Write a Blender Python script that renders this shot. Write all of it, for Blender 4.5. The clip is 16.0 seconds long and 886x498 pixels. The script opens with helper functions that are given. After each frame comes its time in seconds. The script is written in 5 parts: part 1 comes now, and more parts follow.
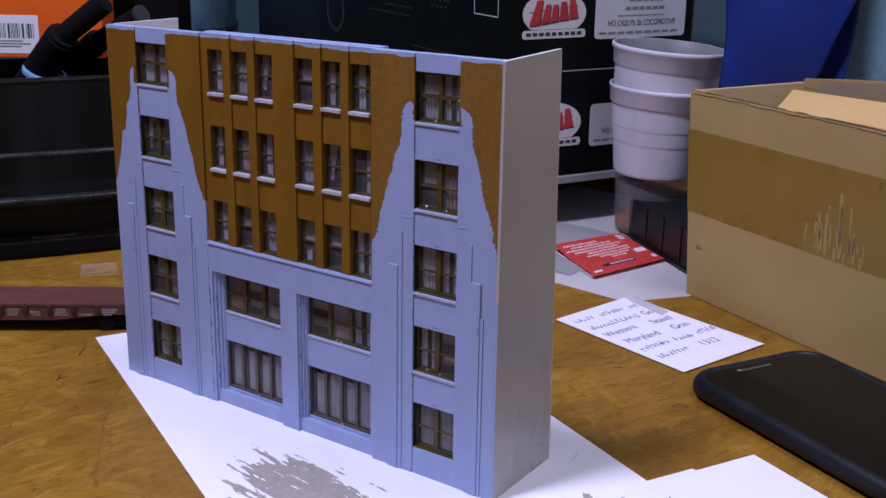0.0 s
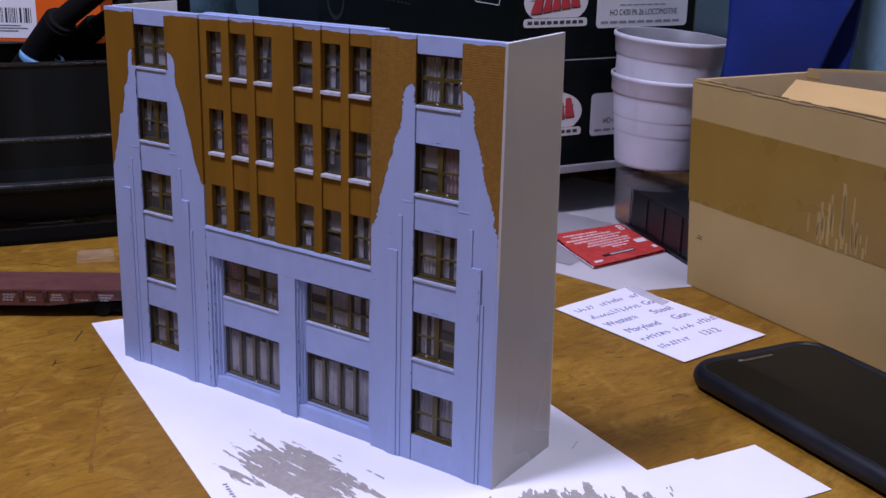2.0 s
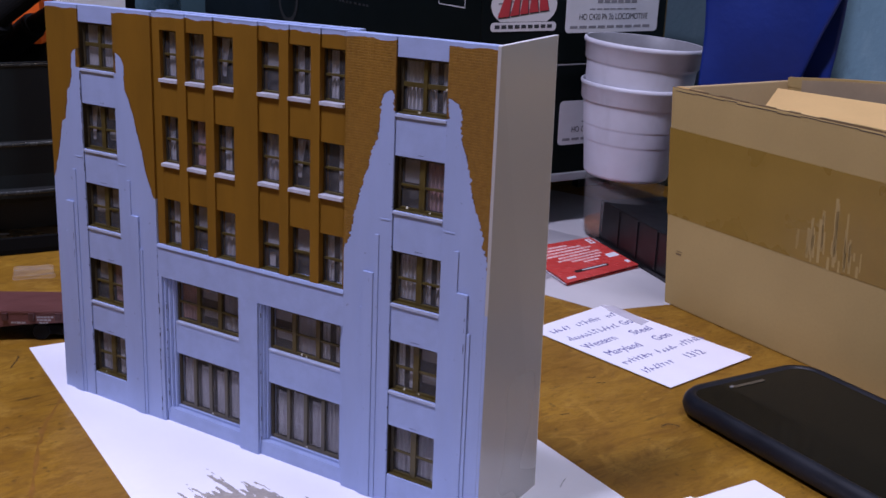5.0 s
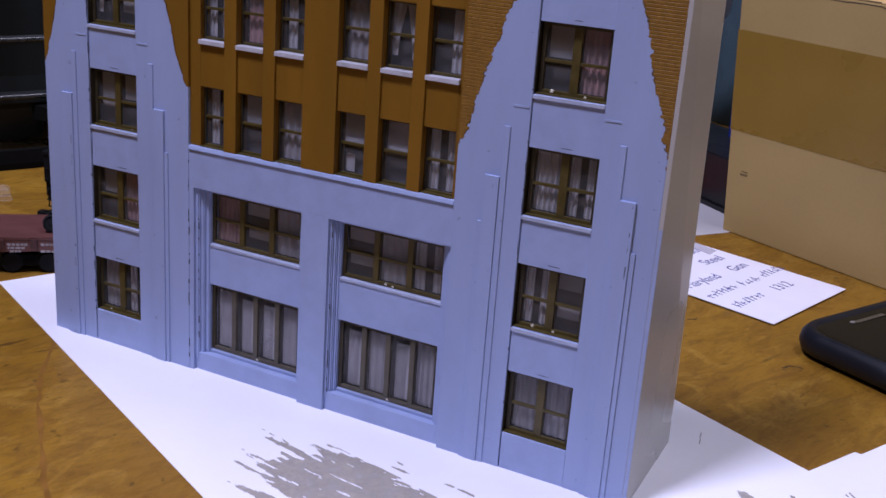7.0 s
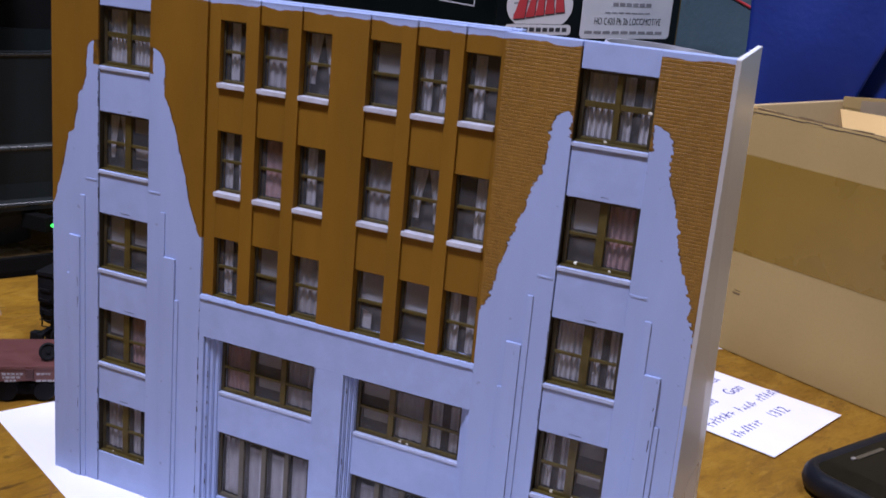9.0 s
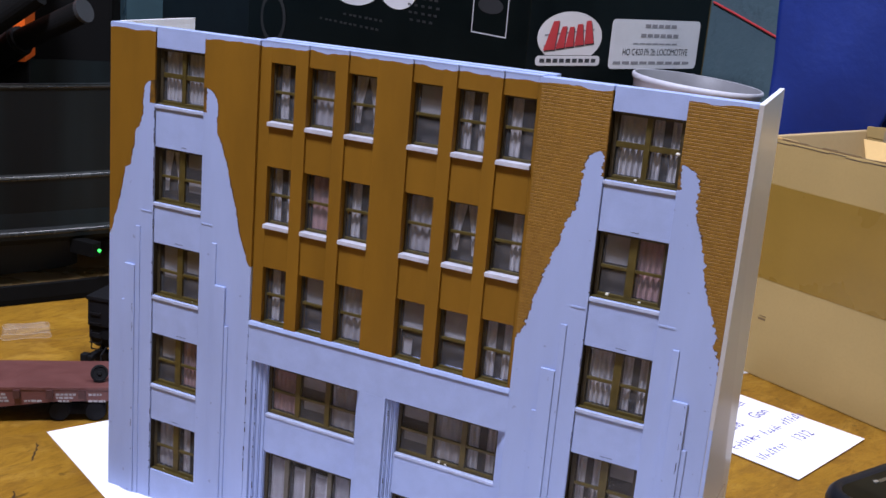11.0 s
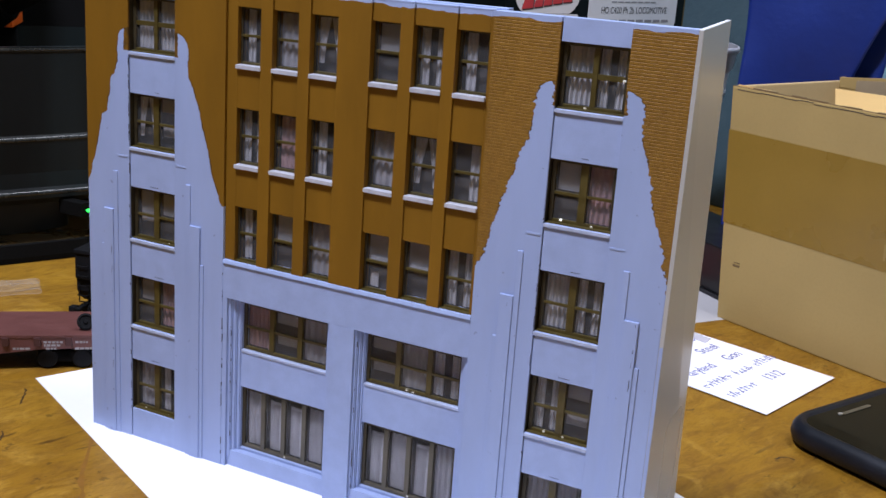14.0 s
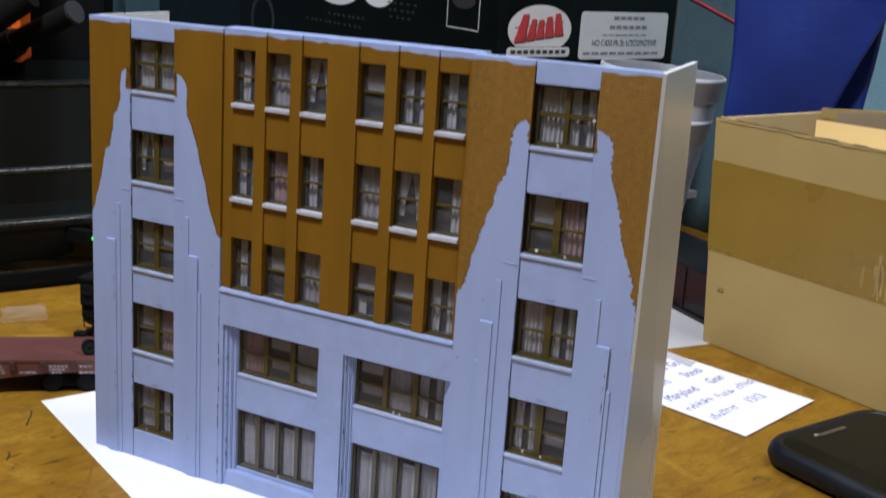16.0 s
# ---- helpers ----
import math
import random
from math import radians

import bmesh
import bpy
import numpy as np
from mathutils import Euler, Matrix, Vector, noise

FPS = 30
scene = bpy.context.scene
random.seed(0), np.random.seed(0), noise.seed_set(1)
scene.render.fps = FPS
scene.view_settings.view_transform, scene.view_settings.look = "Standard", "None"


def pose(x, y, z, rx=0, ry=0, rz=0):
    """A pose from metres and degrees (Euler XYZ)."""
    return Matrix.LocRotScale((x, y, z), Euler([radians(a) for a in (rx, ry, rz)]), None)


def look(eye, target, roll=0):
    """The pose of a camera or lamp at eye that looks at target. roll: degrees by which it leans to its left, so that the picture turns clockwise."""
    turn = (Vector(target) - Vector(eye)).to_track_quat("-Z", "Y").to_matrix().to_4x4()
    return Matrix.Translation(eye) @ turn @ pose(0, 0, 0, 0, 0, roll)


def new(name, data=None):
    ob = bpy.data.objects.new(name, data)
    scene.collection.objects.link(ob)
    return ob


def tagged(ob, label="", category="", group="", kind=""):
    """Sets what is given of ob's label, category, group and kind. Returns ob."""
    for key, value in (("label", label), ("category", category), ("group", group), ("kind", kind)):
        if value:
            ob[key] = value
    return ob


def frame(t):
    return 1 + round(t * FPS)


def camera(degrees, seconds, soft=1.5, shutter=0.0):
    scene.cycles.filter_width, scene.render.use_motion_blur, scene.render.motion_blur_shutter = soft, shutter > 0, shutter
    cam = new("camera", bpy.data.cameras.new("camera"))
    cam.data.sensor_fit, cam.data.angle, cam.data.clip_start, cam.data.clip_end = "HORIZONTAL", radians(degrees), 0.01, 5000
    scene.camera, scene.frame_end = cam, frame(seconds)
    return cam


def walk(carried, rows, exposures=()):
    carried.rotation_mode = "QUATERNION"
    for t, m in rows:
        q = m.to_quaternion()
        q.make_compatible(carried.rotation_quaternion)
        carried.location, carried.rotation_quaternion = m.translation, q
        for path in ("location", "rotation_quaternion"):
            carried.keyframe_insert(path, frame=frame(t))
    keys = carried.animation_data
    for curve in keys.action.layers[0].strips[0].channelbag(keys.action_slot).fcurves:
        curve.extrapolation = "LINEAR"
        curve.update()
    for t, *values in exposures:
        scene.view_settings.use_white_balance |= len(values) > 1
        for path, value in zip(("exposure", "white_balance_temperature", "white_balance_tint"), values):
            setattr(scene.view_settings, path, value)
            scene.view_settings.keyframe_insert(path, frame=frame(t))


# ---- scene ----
LENS = 42.3
cam = camera(LENS, 16.0, soft=1.5, shutter=0.5)
# seconds, eye x y z in metres, yaw, pitch, roll in degrees
ROWS = [
    (0, 0.2753, -0.4257, 0.2818, 35.66, -16.72, 0.92),
    (0.5, 0.2757, -0.4240, 0.2799, 35.61, -16.84, 1.05),
    (1, 0.2733, -0.4242, 0.2778, 35.60, -16.89, 1.13),
    (1.5, 0.2725, -0.4250, 0.2787, 35.59, -16.73, 1.33),
    (2, 0.2718, -0.4227, 0.2758, 35.54, -17.00, 1.37),
    (2.5, 0.2704, -0.4238, 0.2755, 35.56, -16.86, 1.61),
    (3, 0.2764, -0.4189, 0.2732, 35.22, -17.01, 1.59),
    (3.5, 0.2778, -0.4173, 0.2730, 35.12, -17.10, 1.53),
    (3.7, 0.2756, -0.4176, 0.2726, 35.00, -17.02, 1.67),
    (5.8, 0.1762, -0.3785, 0.2544, 31.42, -16.76, 2.29),
    (6, 0.1606, -0.3780, 0.2484, 31.45, -17.52, 2.19),
    (6.5, 0.1230, -0.3667, 0.2281, 28.73, -18.63, 3.90),
    (7, 0.0980, -0.3502, 0.2147, 26.57, -18.97, 4.11),
    (7.5, 0.0816, -0.3408, 0.2133, 25.22, -18.10, 4.85),
    (8, 0.0755, -0.3345, 0.2272, 24.68, -17.63, 4.84),
    (8.5, 0.0734, -0.3411, 0.2397, 24.95, -16.92, 4.79),
    (9, 0.0711, -0.3489, 0.2502, 24.79, -16.20, 5.15),
    (9.2, 0.0696, -0.3516, 0.2527, 24.89, -15.93, 5.21),
    (11.3, 0.0765, -0.3711, 0.2605, 26.25, -15.37, 4.92),
    (11.5, 0.0772, -0.3718, 0.2591, 26.15, -15.65, 4.87),
    (12, 0.0810, -0.3773, 0.2546, 26.17, -15.80, 4.96),
    (12.5, 0.0866, -0.3767, 0.2486, 26.13, -16.28, 4.77),
    (13, 0.0954, -0.3775, 0.2480, 26.21, -16.31, 4.40),
    (13.5, 0.1004, -0.3788, 0.2451, 26.27, -16.39, 4.41),
    (14, 0.1010, -0.3804, 0.2475, 26.45, -16.27, 3.97),
    (14.5, 0.1038, -0.3814, 0.2454, 26.45, -16.40, 4.09),
    (15, 0.1074, -0.3824, 0.2427, 26.49, -16.48, 3.93),
    (15.5, 0.1146, -0.3861, 0.2432, 26.61, -16.45, 3.79),
    (16, 0.1197, -0.3964, 0.2573, 26.92, -15.14, 3.78),
]
walk(cam, [(t, pose(x, y, z, 0, 0, yaw) @ pose(0, 0, 0, 90 + pitch) @ pose(0, 0, 0, 0, 0, roll)) for t, x, y, z, yaw, pitch, roll in ROWS],
     exposures=[(0.0, -0.73, 6160, 19), (3.7, -0.74, 6140, 19), (6.0, -0.66, 6260, 16.5), (7.2, -0.72, 6250, 17.5), (8.3, -0.55, 6330, 13.5), (9.0, -0.29, 6360, 10.5), (9.2, -0.23, 6370, 9.5), (11.3, 0.02, 6600, 4), (12.5, -0.02, 6630, 2.5), (14.5, -0.15, 6750, -2.5), (16.0, -0.22, 7080, -6)])

# ---------------------------------------------------------------- light
world = bpy.data.worlds.new("room_air")
world.use_nodes = True
world.node_tree.nodes["Background"].inputs[0].default_value = (0.8, 0.85, 1.0, 1)
world.node_tree.nodes["Background"].inputs[1].default_value = 0.01
scene.world = world


def area_lamp(name, eye, target, size, watts, colour):
    data = bpy.data.lights.new(name, "AREA")
    data.shape, data.size, data.energy, data.color = "DISK", size, watts, colour
    ob = new(name, data)
    ob.matrix_world = look(eye, target)
    return ob


# the cool tube lamp above and before the bench; the warmer right and cool rear lamps are added fill
area_lamp("bench_lamp_light", (-0.27, -0.50, 1.28), (-0.02, 0.10, 0.0), 0.22, 31.0, (0.75, 0.755, 1.0))
area_lamp("right_fill_light", (1.45, -0.55, 1.05), (0.0, 0.3, 0.05), 0.5, 3.5, (1.0, 0.86, 0.66))
area_lamp("rear_fill_light", (0.35, 0.30, 1.55), (0.0, 0.2, 0.0), 0.5, 13.0, (0.84, 0.82, 1.0))


# ---------------------------------------------------------------- materials
class Nodes:
    """Short hand for a node material."""

    def __init__(self, name):
        self.mat = bpy.data.materials.new(name)
        self.mat.use_nodes = True
        self.tree = self.mat.node_tree
        self.bsdf = self.tree.nodes["Principled BSDF"]
        self.coord = self.add("ShaderNodeTexCoord")
        self.place = self.coord.outputs["Object"]

    def add(self, kind):
        return self.tree.nodes.new(kind)

    def wire(self, value, socket):
        if isinstance(value, bpy.types.NodeSocket):
            self.tree.links.new(value, socket)
        elif value is not None:
            socket.default_value = value

    def noise(self, scale, detail=4.0, rough=0.55, stretch=(1, 1, 1), warp=0.0):
        m = self.add("ShaderNodeMapping")
        self.wire(self.place, m.inputs[0])
        m.inputs["Scale"].default_value = stretch
        n = self.add("ShaderNodeTexNoise")
        self.wire(m.outputs[0], n.inputs["Vector"])
        n.inputs["Scale"].default_value, n.inputs["Detail"].default_value = scale, detail
        n.inputs["Roughness"].default_value, n.inputs["Distortion"].default_value = rough, warp
        return n.outputs[0]

    def math(self, op, a, b=0.0, c=None, clamp=False):
        n = self.add("ShaderNodeMath")
        n.operation, n.use_clamp = op, clamp
        self.wire(a, n.inputs[0]), self.wire(b, n.inputs[1])
        if c is not None:
            self.wire(c, n.inputs[2])
        return n.outputs[0]

    def span(self, value, lo, hi, to_lo=0.0, to_hi=1.0):
        n = self.add("ShaderNodeMapRange")
        self.wire(value, n.inputs[0])
        for k, v in zip((1, 2, 3, 4), (lo, hi, to_lo, to_hi)):
            self.wire(v, n.inputs[k])
        return n.outputs[0]

    def mix(self, factor, a, b, blend="MIX"):
        n = self.add("ShaderNodeMix")
        n.data_type, n.blend_type = "RGBA", blend
        self.wire(factor, n.inputs["Factor"])
        for value, socket in ((a, n.inputs[6]), (b, n.inputs[7])):
            self.wire((*value, 1) if isinstance(value, tuple) else value, socket)
        return n.outputs[2]

    def bump(self, height, strength=0.3, distance=0.0005, under=None):
        n = self.add("ShaderNodeBump")
        n.inputs["Strength"].default_value, n.inputs["Distance"].default_value = strength, distance
        self.wire(height, n.inputs["Height"])
        if under is not None:
            self.wire(under, n.inputs["Normal"])
        return n.outputs[0]

    def done(self, colour, rough=0.5, normal=None, metal=0.0, spec=0.5, **more):
        self.wire((*colour, 1) if isinstance(colour, tuple) else colour, self.bsdf.inputs["Base Color"])
        self.wire(rough, self.bsdf.inputs["Roughness"])
        self.wire(metal, self.bsdf.inputs["Metallic"])
        self.wire(spec, self.bsdf.inputs["Specular IOR Level"])
        if normal is not None:
            self.wire(normal, self.bsdf.inputs["Normal"])
        for key, value in more.items():
            self.wire(value, self.bsdf.inputs[key])
        return self.mat


def plain(name, colour, rough=0.5, vary=0.12, scale=60.0, bump=0.15, spec=0.5, metal=0.0, depth=0.0003):
    """A paint or plastic with soft blotches, fine grain and a little relief."""
    n = Nodes(name)
    blotch, grain = n.noise(scale, 3), n.noise(scale * 14, 3)
    dark, light = tuple(c * (1 - vary) for c in colour), tuple(min(1, c * (1 + vary)) for c in colour)
    tone = n.mix(n.span(blotch, 0.3, 0.7), dark, light)
    tone = n.mix(n.span(grain, 0.35, 0.7, 0.0, vary), tone, tuple(c * 0.6 for c in colour))
    return n.done(tone, n.span(blotch, 0.3, 0.7, max(0.03, rough - 0.07), min(1, rough + 0.07)), n.bump(grain, bump, depth), metal, spec)


GREY, OCHRE = (0.312, 0.381, 0.607), (0.190, 0.0900, 0.0065)


def facade_material(name, tower):
    """Brush-painted plastic: grey trim and ochre brickwork, with the ragged edge that the brush left."""
    n = Nodes(name)
    sep = n.add("ShaderNodeSeparateXYZ")
    n.wire(n.place, sep.inputs[0])
    x, y, z = sep.outputs
    ragged = n.math("SUBTRACT", n.noise(420, 3, 0.6, (0.35, 0.35, 1.5)), 0.5)
    wavy = n.math("SUBTRACT", n.noise(95, 2), 0.5)
    if tower:
        # how far the grey field reaches from the middle of the windows at each height, on both sides of both towers
        near = n.math("GREATER_THAN", x, -0.135)
        centre = n.math("ADD", n.math("MULTIPLY", near, 0.1984), -0.2334)
        off = n.math("SUBTRACT", x, centre)
        side = n.math("GREATER_THAN", off, 0.0)
        rough_edge = n.span(near, 0, 1, 0.0013, 0.0026)
        away = n.math("ADD", n.math("ABSOLUTE", off), n.math("MULTIPLY", ragged, rough_edge))
        away = n.math("ADD", away, n.math("MULTIPLY", wavy, 0.0030))
        # the brush skips from one brick course to the next
        course, step = n.add("ShaderNodeCombineXYZ"), n.add("ShaderNodeTexWhiteNoise")
        n.wire(n.math("FLOOR", n.math("MULTIPLY", z, 1 / 0.00117), 0.0), course.inputs[0])
        n.wire(near, course.inputs[1]), n.wire(side, course.inputs[2])
        n.wire(course.outputs[0], step.inputs["Vector"])
        away = n.math("ADD", away, n.math("MULTIPLY", n.math("SUBTRACT", step.outputs["Value"], 0.5), n.span(near, 0, 1, 0.0003, 0.0010)))

        def reach(knots):
            curve = n.add("ShaderNodeFloatCurve")
            line = curve.mapping.curves[0]
            line.points[0].location, line.points[1].location = (0, 45 / 60), (1, 9 / 60)
            for zz, half in [(knots[0][0] - 0.9, 45)] + knots + [(knots[-1][0] + 0.8, 9)]:
                line.points.new(zz / 240, half / 60)
            for p in line.points:
                p.handle_type = "VECTOR"
            curve.mapping.update()
            n.wire(n.math("MULTIPLY", z, 1 / 0.240), curve.inputs["Value"])
            return n.math("MULTIPLY", curve.outputs[0], 0.060)

        far_outer = reach([(121.8, 37.0), (125.3, 35.4), (134.2, 32.5), (144.1, 29.8), (152.6, 28.4), (154.4, 25.4), (162.9, 23.6), (169.0, 23.2), (171.7, 20.4), (177.7, 18.7), (187.5, 18.6), (190.1, 17.2), (191.7, 14.6)])
        far_inner = reach([(121.6, 38.4), (128.3, 35.4), (137.2, 32.4), (146.1, 30.3), (155.9, 27.3), (165.8, 24.4), (171.7, 21.8), (174.5, 20.0), (188.0, 19.8), (191.1, 18.0), (192.3, 14.6)])
        near_outer = reach([(119.8, 38.4), (126.4, 35.2), (136.3, 33), (144.3, 31), (151.7, 29), (158.6, 26.4), (160.2, 26.6), (165.7, 25), (171.6, 21.7), (179.1, 20.5), (188.7, 20.3), (191.6, 18.5), (193.4, 14.5)])
        near_inner = reach([(123.0, 36.0), (129.3, 35), (133.3, 33.1), (136.9, 33.7), (141.3, 32), (148.3, 29), (155.2, 27), (165.2, 24.8), (172.1, 22.6), (175.1, 20.6), (189.4, 20.2), (191.8, 18.2), (193.2, 14.6)])
        pick = n.math("MULTIPLY", near, side)
        half = n.math("MULTIPLY", pick, near_inner)
        half = n.math("MULTIPLY_ADD", n.math("SUBTRACT", near, pick), near_outer, half)
        pick_far = n.math("SUBTRACT", side, pick)
        half = n.math("MULTIPLY_ADD", pick_far, far_inner, half)
        half = n.math("MULTIPLY_ADD", n.math("SUBTRACT", n.math("SUBTRACT", 1.0, near), pick_far), far_outer, half)
        gap = n.math("SUBTRACT", away, half)
        outline = n.math("MULTIPLY", n.math("LESS_THAN", gap, 0.0006), n.span(n.noise(140, 3), 0.40, 0.6, 0.0, 0.8))
        grey = n.math("LESS_THAN", away, half)
        bare = n.math("MULTIPLY", n.math("LESS_THAN", n.math("ADD", away, n.math("MULTIPLY", wavy, 0.0016)), n.span(near, 0, 1, 0.0147, 0.0139)), n.math("GREATER_THAN", z, n.span(near, 0, 1, 0.1822, 0.1846)))
        grey = n.math("MULTIPLY", grey, n.math("SUBTRACT", 1.0, bare))
        edge = n.math("GREATER_THAN", n.math("ADD", x, n.math("MULTIPLY", ragged, 0.0026)), 0.0010)
        grey = n.math("MAXIMUM", grey, edge)
    else:
        outline = 0.0
        grey = n.math("LESS_THAN", n.math("ADD", z, n.math("MULTIPLY", ragged, 0.001)), 0.0985)
    cap = n.math("GREATER_THAN", n.math("ADD", n.math("ADD", z, n.math("MULTIPLY", wavy, 0.0035)), n.math("MULTIPLY", x, -0.0125)), 0.2148)
    grey = n.math("MAXIMUM", grey, cap)
    # brick courses, 1.2 mm high
    m = n.add("ShaderNodeCombineXYZ")
    n.wire(n.math("ADD", x, y), m.inputs[0]), n.wire(z, m.inputs[1])
    brick = n.add("ShaderNodeTexBrick")
    n.wire(m.outputs[0], brick.inputs["Vector"])
    brick.inputs["Scale"].default_value = 1.0
    brick.inputs["Mortar Size"].default_value, brick.inputs["Mortar Smooth"].default_value = 0.00022, 1.0
    brick.inputs["Brick Width"].default_value, brick.inputs["Row Height"].default_value = 0.0026, 0.00117
    brick.inputs["Color1"].default_value, brick.inputs["Color2"].default_value = (0.75, 0.75, 0.75, 1), (1, 1, 1, 1)
    thin = n.span(x, -0.0746, -0.0738, 0.05, 1.0)  # the paint lies thinner over the bricks of one tower; brick highlights are painted there too
    mortar = n.math("MULTIPLY", brick.outputs["Fac"], thin)
    streak = n.noise(60, 4, 0.6, (1, 1, 0.25))
    fine = n.noise(900, 3)
    ochre = n.mix(n.span(streak, 0.3, 0.7), tuple(c * 0.86 for c in OCHRE), tuple(c * 1.10 for c in OCHRE))
    # flecks and brick faces coloured paler for the light they catch
    ochre = n.mix(n.math("MULTIPLY", thin, n.span(n.noise(700, 3, 0.6), 0.35, 0.65, 0.02, 0.22)), ochre, (0.33, 0.18, 0.040))
    face = n.math("MULTIPLY", n.math("SUBTRACT", thin, mortar, clamp=True), n.span(n.noise(330, 3, 0.6), 0.38, 0.66, 0.0, 0.42))
    ochre = n.mix(face, ochre, (0.33, 0.175, 0.028))
    ochre = n.mix(n.math("MULTIPLY", thin, 0.09), ochre, brick.outputs["Color"], "MULTIPLY")
    ochre = n.mix(outline, ochre, (0.045, 0.026, 0.010))
    trim = n.mix(n.span(streak, 0.3, 0.75), tuple(c * 0.93 for c in GREY), tuple(c * 1.06 for c in GREY))
    specks = n.span(n.noise(330, 2, 0.5), 0.715, 0.74)
    trim = n.mix(n.math("MULTIPLY", specks, 0.35), trim, (0.12, 0.12, 0.16))
    tone = n.mix(grey, ochre, trim)
    under = n.bump(n.math("MULTIPLY", n.math("SUBTRACT", 1.0, mortar), n.math("SUBTRACT", 1.0, n.math("MULTIPLY", grey, 0.97))), 1.0, 0.000085)
    under = n.bump(grey, 0.35, 0.00015, under)
    return n.done(tone, n.span(grey, 0, 1, 0.48, 0.5), n.bump(n.math("ADD", fine, streak), 0.18, 0.00012, under), spec=0.35)


def wood_material():
    """Varnished, scratched plywood."""
    n = Nodes("bench_wood")
    turned = n.add("ShaderNodeMapping")
    n.wire(n.place, turned.inputs[0])
    turned.inputs["Rotation"].default_value = (0, 0, radians(-98))
    n.place = turned.outputs[0]
    broad = n.noise(7, 5, 0.6, (0.8, 1.3, 1), 1.0)
    streak = n.noise(70, 8, 0.72, (0.55, 1.5, 1), 1.2)
    fine = n.noise(330, 6, 0.75, (0.5, 1.5, 1), 0.6)
    blot = n.noise(42, 6, 0.68, (0.8, 1.2, 1), 0.9)
    tone = n.mix(n.span(broad, 0.36, 0.64), (0.2297, 0.1102, 0.009187), (0.3466, 0.1795, 0.0167))
    tone = n.mix(n.span(streak, 0.45, 0.66, 0, 0.65), tone, (0.1436, 0.06097, 0.005846))
    tone = n.mix(n.span(blot, 0.52, 0.68, 0, 0.6), tone, (0.4427, 0.2506, 0.03758))
    tone = n.mix(n.span(fine, 0.50, 0.70, 0, 0.55), tone, (0.1211, 0.05178, 0.006682))
    marks = n.math("MULTIPLY", n.span(n.noise(60, 5, 0.65, (0.45, 1.8, 1), 0.7), 0.63, 0.67), n.span(n.noise(13, 2), 0.44, 0.54))
    tone = n.mix(n.math("MULTIPLY", marks, 0.7), tone, (0.05, 0.022, 0.005))
    grit = n.span(n.noise(150, 4, 0.6), 0.66, 0.70)
    tone = n.mix(n.math("MULTIPLY", grit, 0.55), tone, (0.05, 0.022, 0.005))
    return n.done(tone, n.span(streak, 0.3, 0.7, 0.36, 0.55), n.bump(n.math("ADD", fine, streak), 0.12, 0.0006), spec=0.4)


def cardboard_material(name, colour):
    n = Nodes(name)
    flute = n.noise(60, 3, 0.5, (0.2, 0.2, 5))
    blot, fibre = n.noise(12, 4), n.noise(500, 3)
    tone = n.mix(n.span(blot, 0.3, 0.7), tuple(c * 0.92 for c in colour), tuple(c * 1.07 for c in colour))
    tone = n.mix(n.span(fibre, 0.45, 0.8, 0, 0.13), tone, tuple(c * 0.6 for c in colour))
    return n.done(tone, 0.75, n.bump(n.math("ADD", fibre, flute), 0.15, 0.0004), spec=0.25)


def paint_blot_material(name, colour):
    """Dried thinned paint on paper, letting the sheet through where it lies thin."""
    n = Nodes(name)
    n.wire(n.span(n.noise(160, 3, 0.6), 0.3, 0.65, 0.56, 1.0), n.bsdf.inputs["Alpha"])
    tone = n.mix(n.span(n.noise(90, 4), 0.3, 0.7), tuple(c * 0.9 for c in colour), tuple(c * 1.1 for c in colour))
    return n.done(tone, 0.6, n.bump(n.noise(300, 3), 0.2, 0.0002), spec=0.3)


def glass_material(name, tint=(0.9, 0.93, 1.0), alpha=0.10, rough=0.05):
    """Thin clear plastic: a little gloss over what lies behind."""
    n = Nodes(name)
    return n.done(tint, rough, n.bump(n.noise(120, 2), 0.05, 0.0003), spec=0.5, Alpha=alpha)


def cup_material():
    """White polystyrene that lets a little light through."""
    n = Nodes("white_polystyrene")
    cloudy, upright_streak = n.noise(25, 3), n.noise(60, 4, 0.6, (1, 1, 0.3), 0.5)
    tone = n.mix(n.span(cloudy, 0.3, 0.7), (0.50, 0.50, 0.56), (0.60, 0.60, 0.67))
    tone = n.mix(n.span(upright_streak, 0.55, 0.72, 0, 0.35), tone, (0.40, 0.395, 0.44))
    return n.done(tone, n.span(upright_streak, 0.3, 0.7, 0.34, 0.5), n.bump(n.noise(200, 2), 0.05, 0.0003))


def tub_material():
    """Black plastic; its faint upright reflections are painted in as paler streaks."""
    n = Nodes("sheen_streaked_plastic")
    upright_streak = n.noise(26, 3, 0.5, (1, 1, 0.06))
    tone = n.mix(n.span(upright_streak, 0.35, 0.68), (0.0025, 0.003, 0.003), (0.010, 0.0145, 0.015))
    return n.done(tone, n.span(upright_streak, 0.3, 0.7, 0.50, 0.30), n.bump(n.noise(300, 3), 0.1, 0.0002), spec=0.22)


